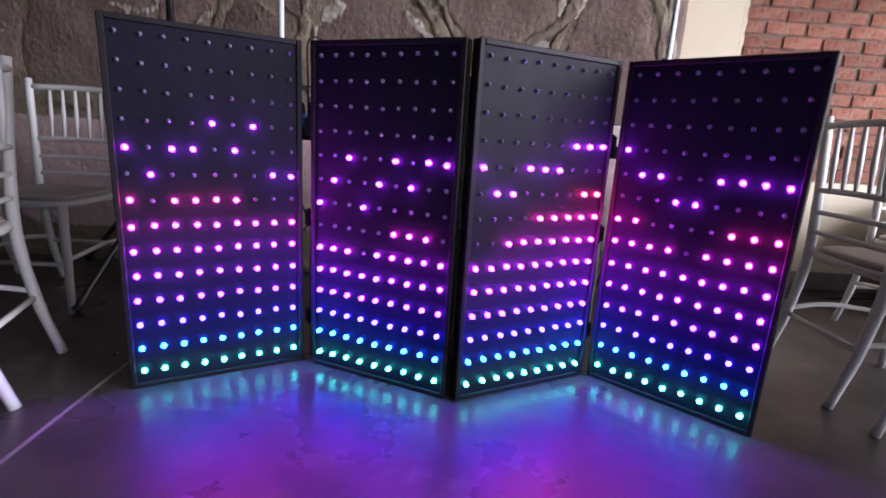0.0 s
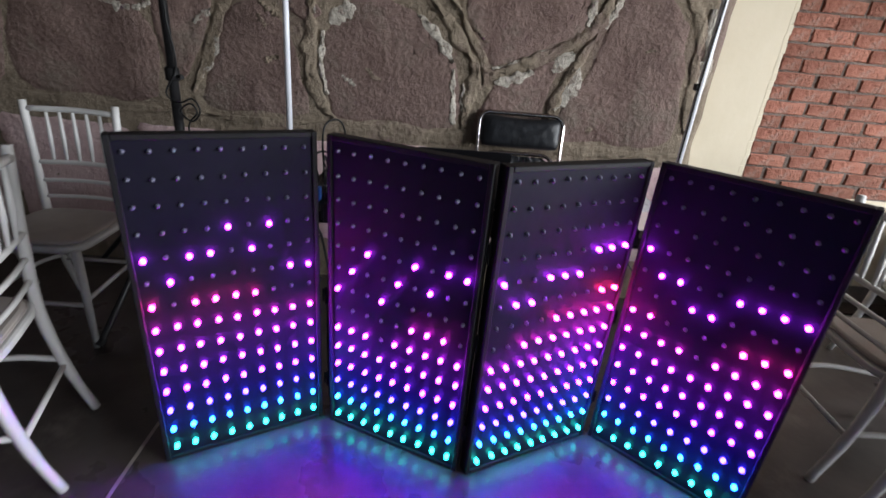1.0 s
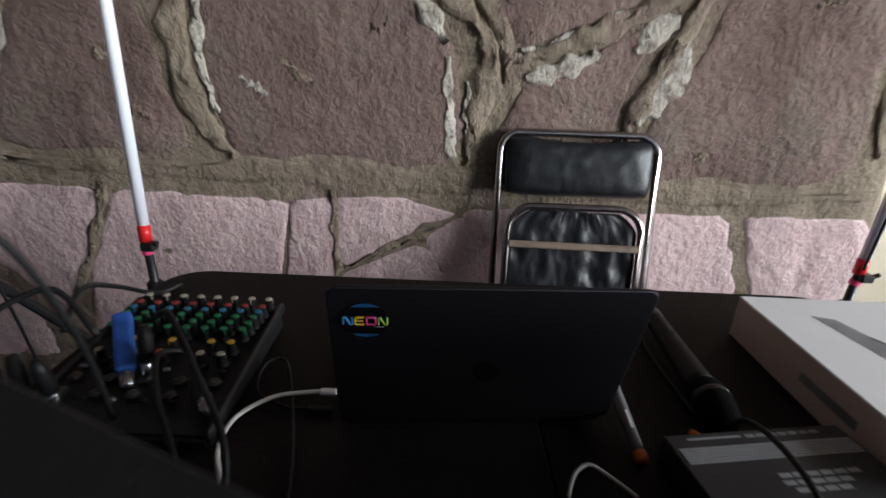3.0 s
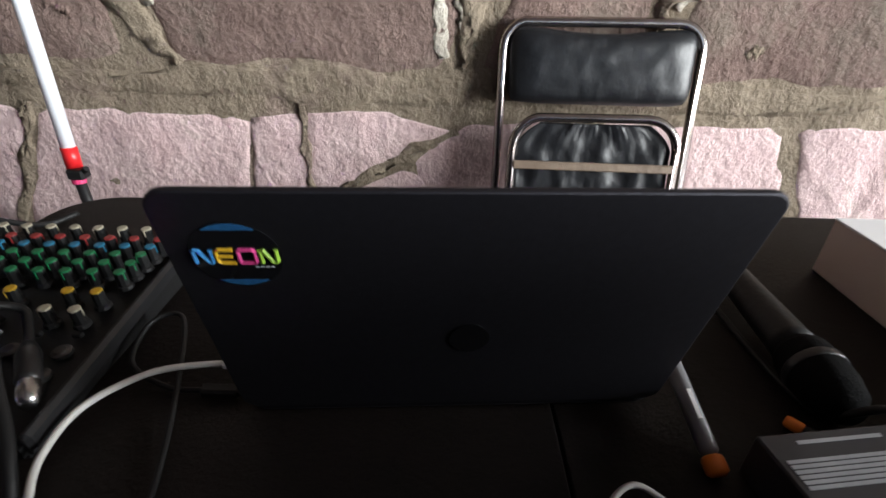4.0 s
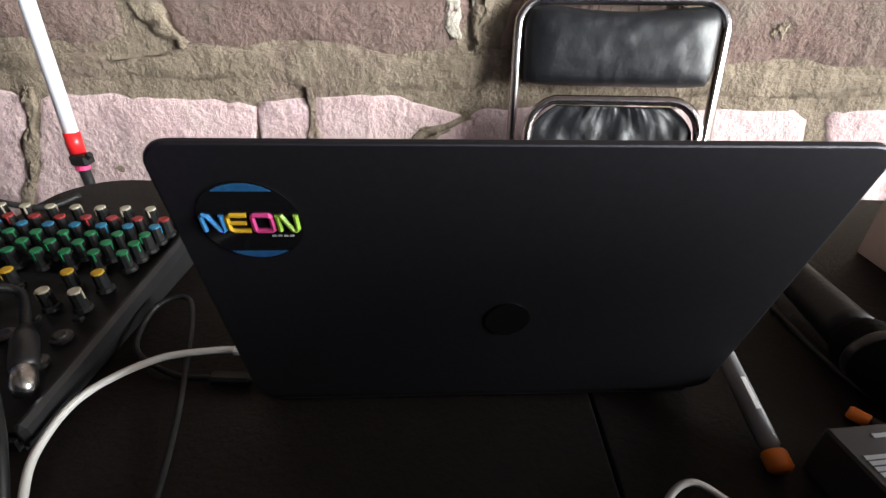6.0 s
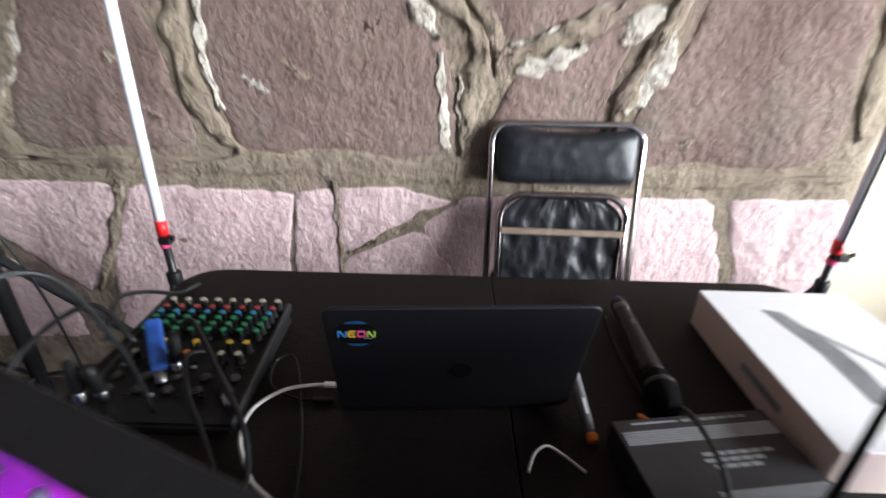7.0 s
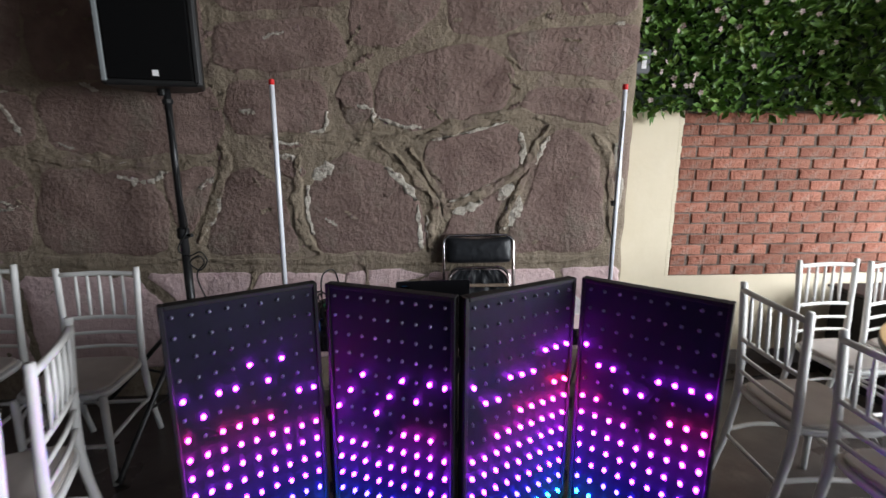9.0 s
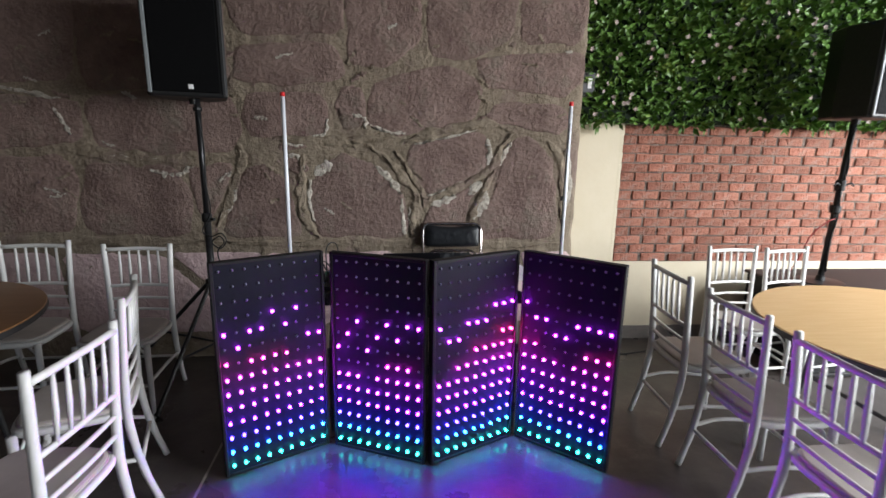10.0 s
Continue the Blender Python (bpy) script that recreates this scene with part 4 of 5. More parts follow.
box(bm, (-0.123, -0.03, 0.033), (0.0008, 0.09, 0.012))
part("print_bar", bm, M_GREYPRINT, wbox)
ant = thing("receiver_antenna", "short black antenna standing behind the light panel", "antenna", m=pose(0.3045, -1.050, TZ))
bm = bmesh.new()
box(bm, (0, 0, 0.012), (0.05, 0.05, 0.024), 0.003)
part("receiver", bm, M_BLACK, ant)
bm = bmesh.new()
tube(bm, [(0, 0, 0.02), (0, 0, 0.10), (0, 0, 0.218)], [0.006, 0.005, 0.004])
part("whip", bm, M_BLACK, ant)

# ---- folded chair against the stone wall ----
FC = thing("folding_chair", "folded chrome chair with black vinyl pads leaning on the wall", "chair", m=pose(0.243, -0.25, 0, -12.0, 0, 0) @ pose(0, 0, 0, 0, 0, -3))


def loop_tube(w, h0, h1, r, rad, y, n=6):
    pts = [(-w / 2, y, h0), (-w / 2, y, h1 - r)]
    pts += [(-w / 2 + r - r * math.cos(radians(a)), y, h1 - r + r * math.sin(radians(a))) for a in range(15, 90, 15)]
    pts += [(w / 2 - r + r * math.sin(radians(a)), y, h1 - r + r * math.cos(radians(a))) for a in range(0, 91, 15)]
    pts += [(w / 2, y, h1 - r), (w / 2, y, h0)]
    bm = bmesh.new()
    tube(bm, pts, rad, 10)
    return bm


part("back_frame", loop_tube(0.415, 0.0, 1.020, 0.055, 0.0105, 0.0), M_CHROME, FC, "bent chrome tube", True)
bm = bmesh.new()
gx, gz = 40, 16
grid = []
for side_y in (-1, 1):
    g = []
    for j in range(gz + 1):
        row = []
        for i in range(gx + 1):
            u, v = i / gx * 2 - 1, j / gz * 2 - 1
            edge = max(0.0, (1 - u**6) * (1 - v**4)) ** 0.5
            dip = -0.013 * (1 - u * u) ** 2 * max(0.0, v) ** 2
            pinch = 0.0035 * math.exp(-(((u + 0.1) / 0.16) ** 2)) * max(0.0, -v - 0.2) * math.sin(u * 48 + v)
            crease = 0.003 * noise.noise((u * 5, v * 2.5, 3 + side_y)) + 0.0012 * noise.noise((u * 22, v * 3, 8)) + pinch
            row.append(bm.verts.new((u * 0.195 * (1 - 0.06 * v**6), side_y * (0.027 * edge + 0.003) + crease, 0.932 + v * 0.078 * (1 - 0.07 * u**8) + dip)))
        g.append(row)
    grid.append(g)
for g, flip in ((grid[0], False), (grid[1], True)):
    for j in range(gz):
        for i in range(gx):
            q = (g[j][i], g[j][i + 1], g[j + 1][i + 1], g[j + 1][i])
            bm.faces.new(q[::-1] if flip else q)
for j in range(gz):
    for i in (0, gx):
        bm.faces.new((grid[0][j][i], grid[0][j + 1][i], grid[1][j + 1][i], grid[1][j][i]))
for i in range(gx):
    for j in (0, gz):
        bm.faces.new((grid[0][j][i], grid[0][j][i + 1], grid[1][j][i + 1], grid[1][j][i]))
bmesh.ops.recalc_face_normals(bm, faces=bm.faces)
part("backrest", bm, M_VINYL, FC, "padded black vinyl backrest", True)
part("seat_frame", loop_tube(0.355, 0.40, 0.828, 0.07, 0.010, -0.03), M_CHROME, FC, "dull chrome seat rim", True)
bm = bmesh.new()
g = []
for j in range(61):
    row = []
    for i in range(49):
        u, v = i / 48 * 2 - 1, j / 60
        wide = 0.168 if v < 0.85 else 0.168 * (1 - 0.5 * ((v - 0.85) / 0.15) ** 2 * 0.6)
        row.append(bm.verts.new((u * wide, -0.026 + 0.008 * noise.noise((u * 4, v * 7, 1)) + 0.005 * abs(noise.noise((u * 5.2 + v * 3, v * 6, 4))) ** 0.6 + 0.003 * abs(noise.noise((u * 16, v * 9, 7))) + 0.003 * max(0.0, v - 0.86) / 0.14 * math.sin(u * 70 + 3 * noise.noise((u * 3, 0, 0))), 0.41 + v * 0.405)))
    g.append(row)
for a, b in zip(g, g[1:]):
    for i in range(48):
        bm.faces.new((a[i], a[i + 1], b[i + 1], b[i]))
r = bmesh.ops.extrude_face_region(bm, geom=list(bm.faces))
bmesh.ops.translate(bm, vec=(0, 0.014, 0), verts=[v for v in r["geom"] if isinstance(v, bmesh.types.BMVert)])
bmesh.ops.recalc_face_normals(bm, faces=bm.faces)
part("seat_underside", bm, M_VINYL, FC, "creased black vinyl under the seat", True)
for z in (0.724, 0.50):
    bm = bmesh.new()
    box(bm, (0, -0.038, z), (0.345, 0.010, 0.018), 0.002)
    part("batten", bm, M_BATTEN, FC, "tan wooden batten")
part("rear_leg_frame", loop_tube(0.375, 0.0, 0.60, 0.04, 0.010, 0.025), M_CHROME, FC, "", True)
for x in (-0.2075, 0.2075):
    bm = bmesh.new()
    lathe(bm, [(0.013, 0), (0.0135, 0.025), (0.011, 0.03)], 12, Matrix.Translation((x, 0, 0)))
    part("rubber_foot", bm, M_BLACK, FC, "black rubber foot", True)

# ---- light tubes on stands ----


def light_tube(bottom, top, label):
    b = Vector(bottom)
    root = thing("light_tube_stand", label, "light tube", "light tubes on stands", pose(b.x, b.y, 0))
    b = Vector((0, 0, b.z))
    t = Vector(top) - Vector((bottom[0], bottom[1], 0))
    d = (t - b).normalized()
    bm = bmesh.new()
    tube(bm, [b, t], 0.0135, 14)
    part("tube", bm, M_TUBEW, root, "white unlit diffuser tube", True)
    bm = bmesh.new()
    tube(bm, [t - d * 0.012, t + d * 0.012, t + d * 0.016], [0.0148, 0.0148, 0.012], 14)
    part("end_cap", bm, M_RED, root, "red plastic cap", True)
    bm = bmesh.new()
    tube(bm, [b - d * 0.042, b + d * 0.002], 0.0152, 14)
    part("end_cap", bm, M_RED, root, "red plastic cap", True)
    bm = bmesh.new()
    tube(bm, [b - d * 0.075, b - d * 0.06], 0.0135, 12)
    part("tape_band", bm, M_PINKTAPE, root, "pink tape")
    bm = bmesh.new()
    box(bm, b - d * 0.05 + Vector((0.012, -0.01, 0)), (0.035, 0.03, 0.022), 0.004)
    part("clamp", bm, M_BLACK, root)
    bm = bmesh.new()
    tube(bm, [b - d * 0.05 + Vector((0.02, -0.012, 0)), b - d * 0.045 + Vector((0.04, -0.02, 0.01))], 0.006)
    part("clamp_knob", bm, M_BLACK, root)
    bm = bmesh.new()
    tube(bm, [(0, 0, 0.10), (0, 0, 0.5), b - d * 0.042], 0.011, 10)
    part("pole", bm, M_BLACKM, root, "", True)
    bm = bmesh.new()
    lathe(bm, [(0.017, 0.545), (0.02, 0.55), (0.02, 0.585), (0.015, 0.59)], 12)
    part("collar", bm, M_BLACK, root, "", True)
    for a in (30, 150, 270):
        c, s = math.cos(radians(a)), math.sin(radians(a))
        bm = bmesh.new()
        tube(bm, [(0.012 * c, 0.012 * s, 0.56), (0.14 * c, 0.14 * s, 0.30), (0.19 * c, 0.19 * s, 0.012)], 0.007)
        part("leg", bm, M_BLACKM, root)
        bm = bmesh.new()
        tube(bm, [(0.01 * c, 0.01 * s, 0.16), (0.14 * c, 0.14 * s, 0.30)], 0.005)
        part("brace", bm, M_BLACKM, root)
    return root


light_tube((-0.860, -0.195, 0.744), (-0.876, -0.115, 1.84), "white light tube with red caps on a small black tripod")
lt2 = light_tube((1.022, -0.14, 0.718), (1.010, -0.165, 1.826), "white light tube with red caps beside the stone wall's end")
bm = bmesh.new()
box(bm, (-0.035, -0.035, 1.20), (0.018, 0.03, 0.03), 0.004)
part("cable_clip", bm, M_BLACK, lt2)
bm = bmesh.new()
tube(bm, bend([(-0.02, -0.03, 0.70), (-0.026, -0.045, 0.95), (-0.03, -0.05, 1.2), (-0.03, -0.065, 1.5), (-0.03, -0.075, 1.7)]), 0.004)
part("cable", bm, M_BLACK, lt2, smooth=True)

# ---- loudspeakers ----


def loudspeaker(m, label):
    root = thing("loudspeaker", label, "loudspeaker", "loudspeakers on stands", m)
    w, d, h = 0.42, 0.36, 0.58
    out = [(-w / 2, -d / 2 + 0.02), (-w / 2 + 0.02, -d / 2), (w / 2 - 0.02, -d / 2), (w / 2, -d / 2 + 0.02), (w / 2 - 0.02, 0.05), (w / 2 - 0.1, d / 2), (-w / 2 + 0.1, d / 2), (-w / 2 + 0.02, 0.05)]
    bm = bmesh.new()
    prism(bm, out, 0, h, edge=0.01)
    part("cabinet", bm, M_BLACK, root)
    bm = bmesh.new()
    box(bm, (0, -d / 2 - 0.006, h / 2), (w - 0.07, 0.012, h - 0.05), 0.005)
    part("grille", bm, M_GRILLE, root, "black perforated grille")
    # left strip is lighter: the edge's bright reflection is put into its colour
    for s in (-1, 1):
        bm = bmesh.new()
        box(bm, (s * (w / 2 - 0.018), -d / 2 - 0.003, h / 2), (0.022, 0.012, h - 0.03), 0.004)
        part("edge_strip", bm, M_EDGESHEEN if s < 0 else M_BLACKM, root)
    bm = bmesh.new()
    box(bm, (0.02, -d / 2 - 0.0135, 0.055), (0.026, 0.003, 0.026), 0.001)
    part("badge", bm, M_WCARD, root, "small pale square badge")
    bm = bmesh.new()
    lathe(bm, [(0.022, -0.03), (0.024, -0.028), (0.026, 0.002)], 14)
    part("pole_socket", bm, M_BLACK, root)
    return root


def speaker_stand(m, height, hub, spread, label):
    root = thing("speaker_stand", label, "speaker stand", "speaker stands", m)
    bm = bmesh.new()
    tube(bm, [(0, 0, 0.12), (0, 0, hub + 0.45)], 0.0225, 12)
    part("lower_pole", bm, M_BLACKM, root, "", True)
    bm = bmesh.new()
    tube(bm, [(0, 0, hub + 0.44), (0, 0, height)], 0.0175, 12)
    part("upper_pole", bm, M_BLACKM, root, "", True)
    bm = bmesh.new()
    lathe(bm, [(0.028, hub + 0.41), (0.031, hub + 0.415), (0.031, hub + 0.46), (0.022, hub + 0.47)], 14)
    part("collar", bm, M_BLACK, root, "", True)
    bm = bmesh.new()
    tube(bm, [(0.02, -0.01, hub + 0.43), (0.055, -0.025, hub + 0.43)], [0.006, 0.011])
    part("knob", bm, M_BLACK, root)
    bm = bmesh.new()
    lathe(bm, [(0.03, hub - 0.03), (0.042, hub - 0.02), (0.042, hub + 0.025), (0.028, hub + 0.035)], 14)
    part("hub", bm, M_BLACK, root, "", True)
    for a in (10, 168, 258):
        c, s = math.cos(radians(a)), math.sin(radians(a))
        bm = bmesh.new()
        tube(bm, [(0.03 * c, 0.03 * s, hub), (spread * c, spread * s, 0.016)], 0.0135, 10)
        leg = part("leg", bm, M_BLACKM, root)
        bm = bmesh.new()
        tube(bm, [(spread * c * 0.97, spread * s * 0.97, 0.028), (spread * c * 1.01, spread * s * 1.01, 0.012)], 0.018, 10)
        part("rubber_foot", bm, M_BLACK, leg)
        bm = bmesh.new()
        tube(bm, [(0.02 * c, 0.02 * s, 0.2), (spread * 0.62 * c, spread * 0.62 * s, hub * 0.40)], 0.008)
        part("brace", bm, M_BLACKM, root)
    return root


SPX, SPY = -1.39, -0.21
loudspeaker(pose(SPX, SPY, 1.79, 0, 0, 14), "large black loudspeaker raised on a tripod stand")
st = speaker_stand(pose(SPX + 0.02, SPY, 0), 1.80, 0.62, 0.62, "black tripod stand with a loose coil of cable")
bm = bmesh.new()
tube(bm, bend([(0.01, -0.03, 1.70), (0.03, -0.03, 1.5), (0.02, -0.03, 1.3), (0.035, -0.025, 1.1), (-0.02, -0.035, 0.98), (0.03, -0.03, 0.94), (0.09, -0.03, 0.96), (0.12, -0.03, 0.91), (0.08, -0.03, 0.86), (0.03, -0.03, 0.90), (0.08, -0.035, 0.94), (0.105, -0.03, 0.90), (0.06, -0.03, 0.82), (0.12, -0.02, 0.60), (0.15, -0.01, 0.35), (0.16, 0.0, 0.02)]), 0.0042)
part("cable", bm, M_BLACK, st, "black cable wound round the pole", True)
for z in (1.72, 1.03):
    bm = bmesh.new()
    lathe(bm, [(0.024, z), (0.026, z + 0.005), (0.026, z + 0.02), (0.024, z + 0.025)], 10)
    part("cable_tie", bm, M_BLACK, st)

# the other loudspeaker stands on a low black box by the brick wall
plinth = thing("black_platform", "low black box platform below the brick wall", "platform", m=pose(3.25, -0.25, 0))
bm = bmesh.new()
box(bm, (0, 0, 0.30), (1.25, 0.62, 0.60), 0.01)
part("carcass", bm, M_BLACK, plinth)
bm = bmesh.new()
box(bm, (0, 0, 0.612), (1.29, 0.66, 0.022), 0.006)
part("top_board", bm, M_DARKEDGE, plinth)
loudspeaker(pose(2.95, -0.30, 1.765, 0, 0, 18.5), "large black loudspeaker on a pole near the brick wall")
st2 = thing("speaker_stand", "black loudspeaker pole standing on the black platform", "speaker stand", "speaker stands", pose(3.02, -0.29, 0.623))
bm = bmesh.new()
tube(bm, [(-0.10, 0.0, 0), (-0.088, 0, 0.45), (-0.07, 0, 1.142)], 0.02, 12)
part("pole", bm, M_BLACKM, st2, "", True)
bm = bmesh.new()
lathe(bm, [(0.15, 0), (0.15, 0.008), (0.03, 0.014), (0.026, 0.05)], 20, Matrix.Translation((-0.10, 0, 0)))
part("base_plate", bm, M_BLACKM, st2)
bm = bmesh.new()
lathe(bm, [(0.028, 0.5), (0.034, 0.51), (0.034, 0.55), (0.026, 0.56)], 12, Matrix.Translation((-0.086, 0, 0)))
part("collar", bm, M_BLACK, st2)
for sx in (-1, 1):
    bm = bmesh.new()
    tube(bm, bend([(-0.086 + sx * 0.02, -0.02, 0.70), (-0.086 + sx * 0.055, -0.03, 0.715), (-0.086 + sx * 0.075, -0.03, 0.695)], 4), 0.006)
    part("clamp_lever", bm, M_BLACK, st2, "", True)
bm = bmesh.new()
lathe(bm, [(0.026, 0.66), (0.032, 0.67), (0.032, 0.73), (0.024, 0.74)], 12, Matrix.Translation((-0.082, 0, 0)))
part("collar", bm, M_BLACK, st2)
bm = bmesh.new()
tube(bm, bend([(-0.068, -0.022, 1.1), (-0.086, -0.024, 0.95), (-0.072, -0.024, 0.82), (-0.094, -0.026, 0.66), (-0.082, -0.026, 0.48), (-0.102, -0.024, 0.30), (-0.09, -0.024, 0.08)]), 0.005)
part("cable", bm, M_BLACK, st2, "black cable wound round the pole", True)
bm = bmesh.new()
tube(bm, bend([(-0.05, -0.02, 0.48), (-0.15, -0.02, 0.44), (-0.24, 0.0, 0.33), (-0.27, 0.02, 0.18), (-0.33, 0.03, 0.06)]), 0.004)
part("cable", bm, M_REDK, st2, "thin red cable", True)

# ---- round tables ----


def round_table(x, y, material, label):
    root = thing("round_table", label, "table", "round dining tables", pose(x, y, 0))
    ring = [(0.735 * math.cos(2 * math.pi * k / 72), 0.735 * math.sin(2 * math.pi * k / 72)) for k in range(72)]
    bm = bmesh.new()
    prism(bm, ring, 0.742, 0.762, edge=0.003)
    part("tabletop", bm, material, root)
    bm = bmesh.new()
    prism(bm, [(px * 1.004, py * 1.004) for px, py in ring], 0.728, 0.756, edge=0.004)
    part("edge_band", bm, M_DARKEDGE, root, "dark edge band")
    for a in (45, 135, 225, 315):
        c, s = math.cos(radians(a)), math.sin(radians(a))
        bm = bmesh.new()
        tube(bm, [(0.42 * c, 0.42 * s, 0.728), (0.50 * c, 0.50 * s, 0.0)], 0.014)
        part("leg", bm, M_METALG, root)
    bm = bmesh.new()
    tube(bm, [(0.45 * math.cos(radians(a)), 0.45 * math.sin(radians(a)), 0.40) for a in range(45, 406, 90)], 0.01)
    part("brace_ring", bm, M_METALG, root)
    return root


round_table(2.32, -1.57, M_TABLEW, "round light wood table with a dark edge")
round_table(-2.49, -1.36, M_TABLED, "round brown wood table with a dark edge")

# ---- white ballroom chairs ----


def ballroom_chair(m):
    """Origin on the floor under the backrest; it faces +y."""
    root = thing("ballroom_chair", "white painted wooden ballroom chair with spindle back", "chair", "white ballroom chairs", m)
    W = 0.178
    for s in (-1, 1):
        bm = bmesh.new()
        tube(bm, bend([(s * W, -0.075, 0.0), (s * W, -0.03, 0.16), (s * W, 0.0, 0.34), (s * W, 0.006, 0.47), (s * (W + 0.004), -0.004, 0.66), (s * (W + 0.014), -0.025, 0.935)], 4), [0.0145] * 4 + [0.0165] * 4 + [0.018] * 4 + [0.0175] * 4 + [0.016] * 4 + [0.0145], 10)
        part("back_post", bm, M_WOODW, root, "", True)
        bm = bmesh.new()
        tube(bm, [(s * 0.185, 0.375, 0.44), (s * 0.186, 0.38, 0.25), (s * 0.188, 0.39, 0.0)], [0.018, 0.0165, 0.0125], 10)
        part("front_leg", bm, M_WOODW, root, "", True)
        bm = bmesh.new()
        tube(bm, bend([(s * W, -0.02, 0.22), (s * 0.192, 0.14, 0.24), (s * 0.186, 0.38, 0.22)], 4), 0.0095)
        part("side_stretcher", bm, M_WOODW, root, "", True)
        bm = bmesh.new()
        tube(bm, bend([(s * 0.186, 0.38, 0.26), (s * 0.17, 0.36, 0.36), (s * 0.12, 0.345, 0.42)], 4), 0.007, 6)
        part("corner_bracket", bm, M_WOODW, root, "", True)
    for z, y, r in ((0.900, -0.026, 0.0125), (0.675, -0.008, 0.0105), (0.595, -0.001, 0.009), (0.522, 0.004, 0.009)):
        bm = bmesh.new()
        tube(bm, bend([(-W - 0.01, y, z), (0, y - 0.012, z + 0.004), (W + 0.01, y, z)], 4), r)
        part("back_rail", bm, M_WOODW, root, "", True)
    for k in range(5):
        x = -0.112 + 0.056 * k
        bm = bmesh.new()
        tube(bm, [(x, -0.018, 0.675), (x, -0.028, 0.78), (x, -0.036, 0.900)], [0.006, 0.0095, 0.006])
        part("spindle", bm, M_WOODW, root, "", True)
    for y, z in ((0.385, 0.20), (-0.02, 0.20)):
        bm = bmesh.new()
        tube(bm, [(-0.187, y, z), (0.187, y, z)], 0.0095)
        part("stretcher", bm, M_WOODW, root, "", True)
    bm = bmesh.new()
    out = []
    for k in range(40):
        a = 2 * math.pi * k / 40
        c, s = math.cos(a), math.sin(a)
        out.append((math.copysign(abs(c) ** 0.45, c) * (0.205 + 0.012 * s), 0.19 + math.copysign(abs(s) ** 0.45, s) * 0.205))
    prism(bm, out, 0.425, 0.455, edge=0.01)
    part("seat_frame", bm, M_WOODW, root)
    bm = bmesh.new()
    prism(bm, [(x * 0.93, 0.19 + (y - 0.19) * 0.93) for x, y in out], 0.452, 0.474, edge=0.014)
    part("seat_pad", bm, M_SEAT, root, "worn off-white seat pad")
    return root


chair0 = ballroom_chair(pose(1.325, -1.065, 0, 0, 0, -93))
for x, y, rz, wide, tall in ((1.335, -1.56, -90, 0.96, 0.98), (1.315, -2.09, -91, 0.97, 0.98), (2.13, -0.425, 184, 0.92, 0.975), (2.54, -0.41, 190, 0.92, 0.965), (-1.711, -0.44, 182, 0.98, 0.99), (-2.29, -0.44, 184, 0.97, 1.01), (-1.30, -1.344, 111, 1.0, 1.0), (-1.12, -1.968, 88, 0.97, 1.01)):
    copy_thing(chair0, pose(x, y, 0, 0, 0, rz) @ Matrix.Diagonal((wide, wide, tall, 1)))

# ---- ivy wall ----
ivy = thing("ivy_screen", "artificial ivy hedge panel with small pale flowers", "plant wall", m=pose(0, 0, 0))
# solid backing; its near-black green paints the shade between the leaves
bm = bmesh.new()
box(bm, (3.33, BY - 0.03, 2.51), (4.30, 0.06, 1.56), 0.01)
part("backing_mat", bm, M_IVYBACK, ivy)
rng = random.Random(7)
verts, faces = [], []


def add_leaf(c, size, yaw, pitch, spin):
    m = pose(*c, 0, 0, 0) @ Euler((radians(pitch), radians(spin), radians(yaw))).to_matrix().to_4x4()
    b = len(verts)
    for p in ((0, 0, 0), (0.24 * size, -0.07 * size, 0.42 * size), (0, 0.04 * size, 0.5 * size), (-0.24 * size, -0.07 * size, 0.42 * size), (0, -0.14 * size, 1.0 * size)):
        verts.append(tuple(m @ Vector(p)))
    faces.extend(((b, b + 1, b + 2), (b, b + 2, b + 3), (b + 1, b + 4, b + 2), (b + 2, b + 4, b + 3)))


for _ in range(15000):
    x, z = rng.uniform(1.16, 5.4), rng.uniform(1.70, 3.25)
    if x > 4.4 and rng.random() < 0.6:
        continue
    low = 1.715 + 0.05 * noise.noise((x * 5, 0, 0)) + 0.02 * noise.noise((x * 17, 0, 0))
    if z < low:
        continue
    dy = abs(rng.gauss(0, 0.035)) + 0.03 * noise.noise((x * 4, 0, z * 4))
    add_leaf((x, BY - 0.055 - dy, z), rng.uniform(0.045, 0.085), rng.uniform(-70, 70), rng.uniform(-40, 75), rng.uniform(-180, 180))
me = bpy.data.meshes.new("leaves")
me.from_pydata(verts, [], faces)
me.materials.append(M_LEAF)
leaves = new("leaves", me)
leaves.parent = ivy
leaves["kind"] = "stuff"
fl = bpy.data.meshes.new("flower")
bm = bmesh.new()
for k in range(5):
    a = 2 * math.pi * k / 5
    c, s = math.cos(a), math.sin(a)
    q = [bm.verts.new(p) for p in ((0, 0, 0), (0.011 * c - 0.006 * s, -0.004, 0.011 * s + 0.006 * c), (0.018 * c, -0.002, 0.018 * s), (0.011 * c + 0.006 * s, -0.004, 0.011 * s - 0.006 * c))]
    bm.faces.new(q)
bm.to_mesh(fl)
bm.free()
fl.materials.append(M_FLOWER)
for _ in range(140):
    x, z = rng.uniform(1.2, 5.0), rng.uniform(1.76, 2.75)
    o = new("flower", fl)
    o.parent = ivy
    o.matrix_basis = pose(x, BY - 0.135 - rng.uniform(0, 0.03), z, rng.uniform(-35, 35), rng.uniform(0, 70), rng.uniform(-40, 40))

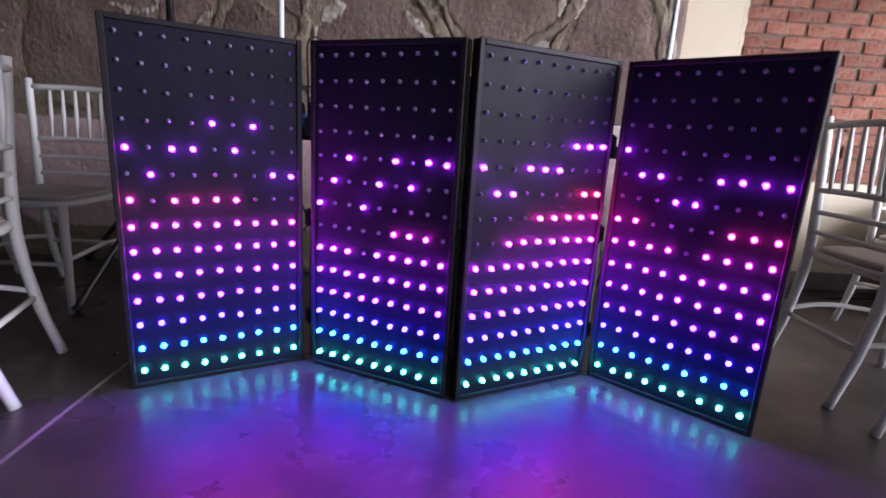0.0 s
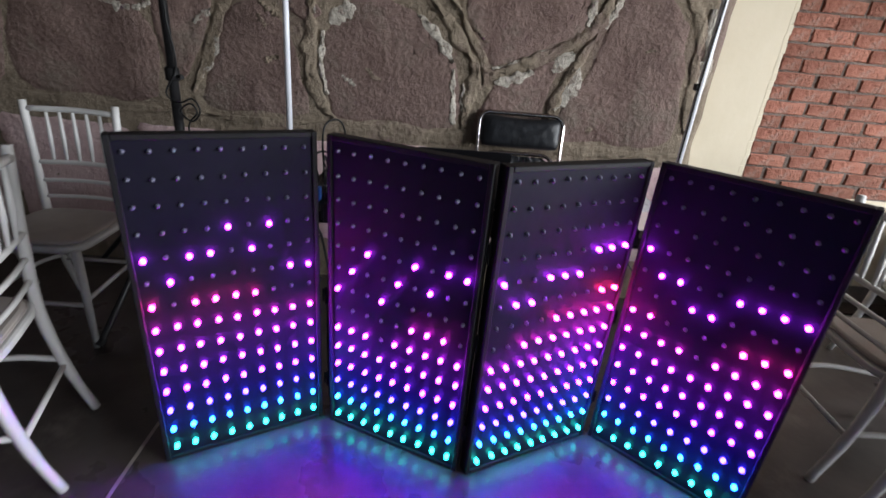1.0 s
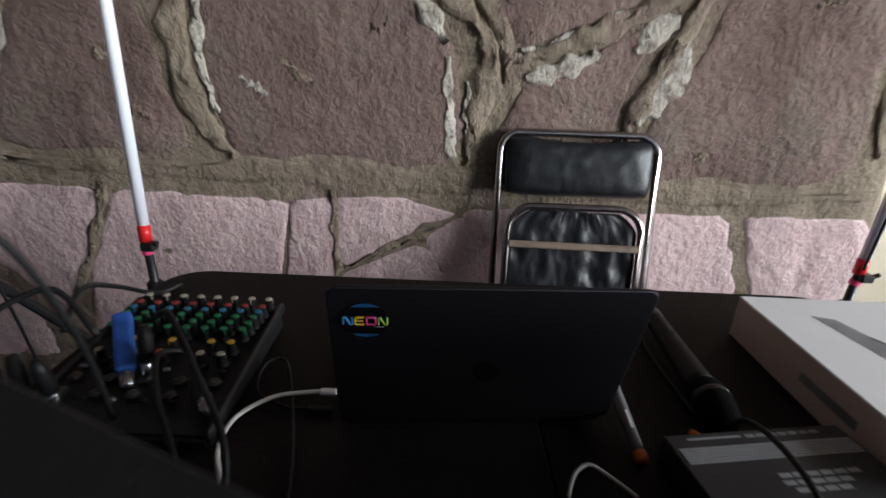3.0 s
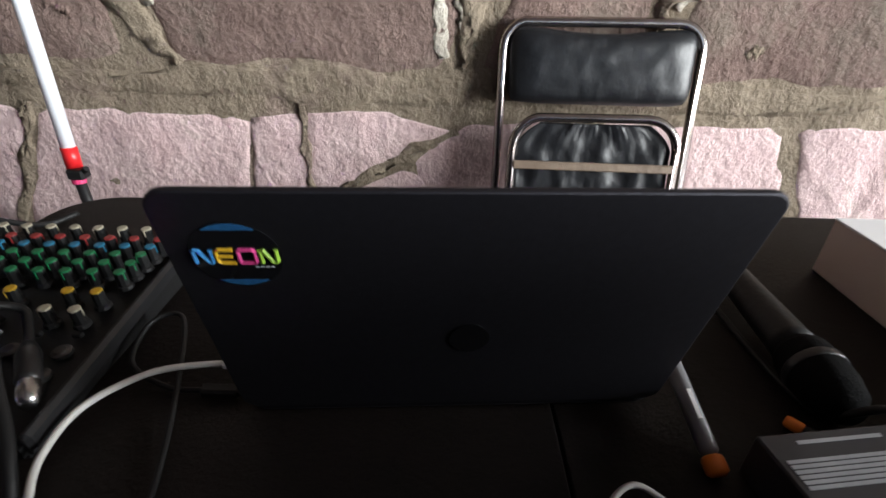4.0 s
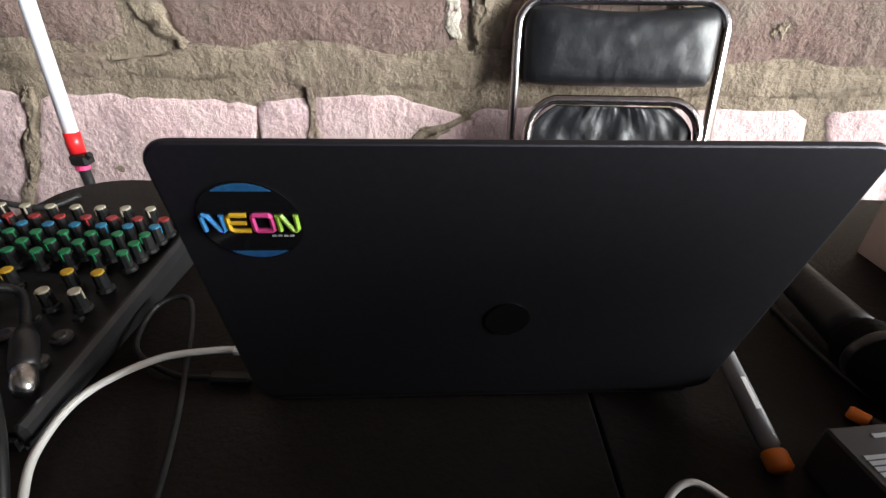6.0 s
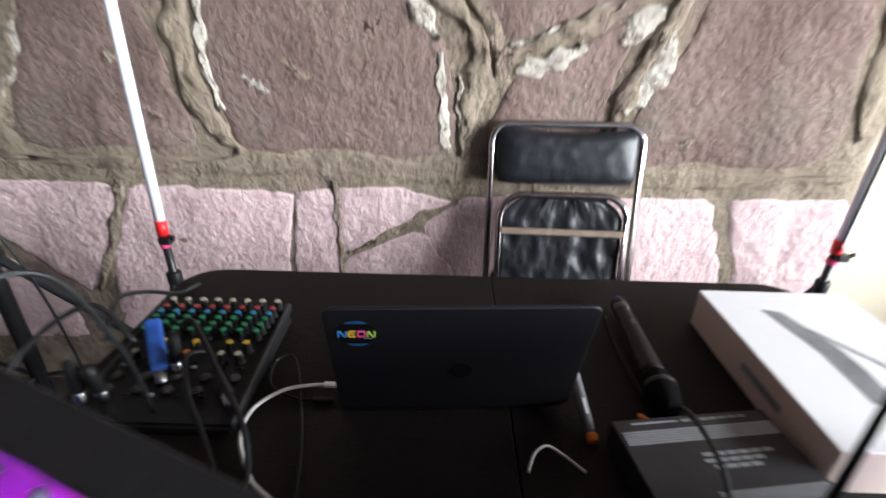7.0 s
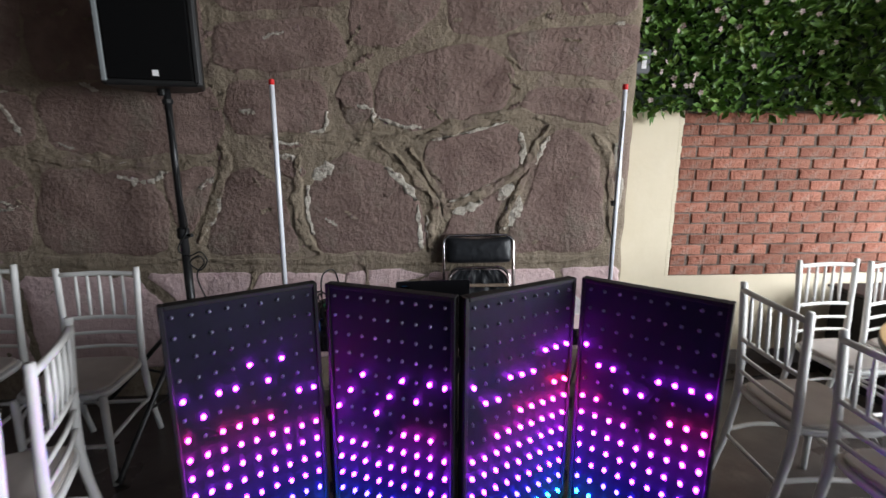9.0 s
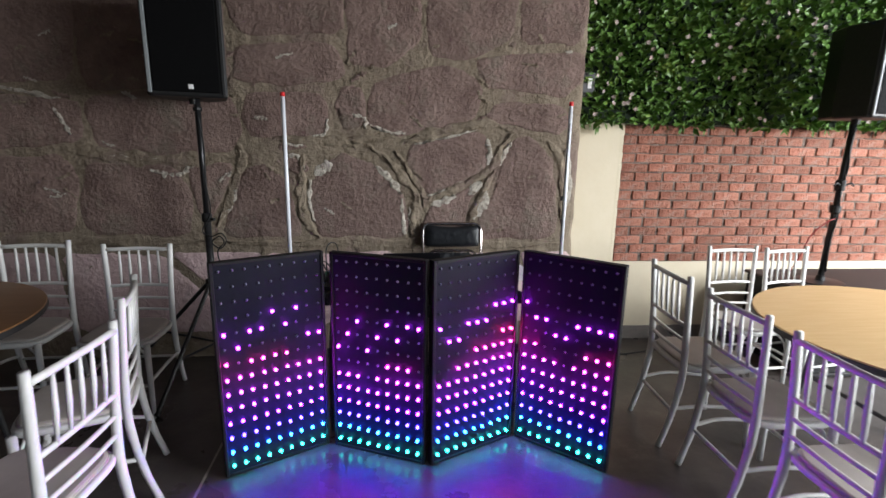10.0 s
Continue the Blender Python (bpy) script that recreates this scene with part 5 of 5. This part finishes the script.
ebox = thing("electrical_box", "small dark grey box with a pale label on the wall's end", "wall box", m=pose(1.215, 0.10, 1.985))
bm = bmesh.new()
box(bm, (0, 0.05, 0), (0.10, 0.11, 0.17), 0.006)
part("case", bm, M_EBOX, ebox)
bm = bmesh.new()
box(bm, (0.01, -0.007, 0.01), (0.03, 0.003, 0.07), 0.001)
part("label_plate", bm, M_WCARD, ebox)

fcab = thing("floor_cable", "thin dark cable lying on the floor by the cream wall", "cable")
bm = bmesh.new()
tube(bm, bend([(1.05, 0.0, 0.005), (1.5, -0.12, 0.005), (2.0, -0.02, 0.005), (2.6, 0.05, 0.005)]), 0.005)
part("lead", bm, M_BLACK, fcab, smooth=True)
pc = thing("panel_cable", "dark cable looping over the screen's hinge", "cable")
bm = bmesh.new()
tube(bm, bend([(-0.483, -1.085, 0.80), (-0.483, -1.085, 0.92), (-0.485, -1.08, 1.03), (-0.47, -1.04, 1.06), (-0.445, -0.995, 1.04), (-0.435, -0.96, 0.93), (-0.435, -0.945, TZ + 0.04)]), 0.003)
part("lead", bm, M_BLACK, pc, smooth=True)

# ---- bricks ----


def brick_mesh(w, seed):
    """A worn brick: an uneven outline, a rounded arris and a face that is a little hollow."""
    hw, hh = w / 2, 0.0310
    edge = [(-hw + w * k / 4, -hh) for k in range(4)] + [(hw, -hh), (hw, 0.0)] + [(hw - w * k / 4, hh) for k in range(4)] + [(-hw, hh), (-hw, 0.0)]
    rows = []
    for y, shrink in ((0.025, 0.0), (-0.018, 0.0), (-0.025, 0.0045)):
        row = []
        for k, (x, z) in enumerate(edge):
            dx, dz = 0.0050 * noise.noise((k * 0.77, seed, 1.0)), 0.0062 * noise.noise((k * 0.91, seed, 5.0))
            row.append((x - math.copysign(shrink, x) + dx, y + (0.002 * noise.noise((k * 1.3, seed, 9.0)) if shrink else 0), z - math.copysign(shrink, z) * (1 if abs(z) > 0 else 0) + dz))
        rows.append(row)
    n = len(edge)
    verts = [v for row in rows for v in row] + [(0, -0.0245, 0)]
    faces = [(r * n + k, r * n + (k + 1) % n, (r + 1) * n + (k + 1) % n, (r + 1) * n + k) for r in range(2) for k in range(n)]
    faces += [(2 * n + k, 2 * n + (k + 1) % n, 3 * n) for k in range(n)]
    me = bpy.data.meshes.new("brick")
    me.from_pydata(verts, [], faces)
    me.materials.append(M_BRICK)
    return me


wall_core = bpy.data.objects["wall_brick_core"]
FULL = [brick_mesh(0.204 + 0.0018 * k, 3.7 * k) for k in range(10)]
HALF = brick_mesh(0.103, 50.0)
for j in range(15):
    z = 0.655 + 0.0355 + 0.0712 * j
    x = 1.571 + (0.053 if j % 2 else 0.105) + rng.uniform(-0.004, 0.004)
    first = True
    while x < 4.7:
        half = first and j % 2 == 1
        me = HALF if half else rng.choice(FULL)
        o = new("brick", me)
        o.parent = wall_core
        o.matrix_basis = pose(x, BY + 0.025 - 0.001 + rng.uniform(-0.003, 0.002), z + rng.uniform(-0.003, 0.003), rng.uniform(-0.8, 0.8), rng.uniform(-0.9, 0.9), rng.uniform(-0.6, 0.6))
        x += ((0.053 + 0.111 + 0.009) if half else 0.226) + rng.uniform(-0.005, 0.007)
        first = False
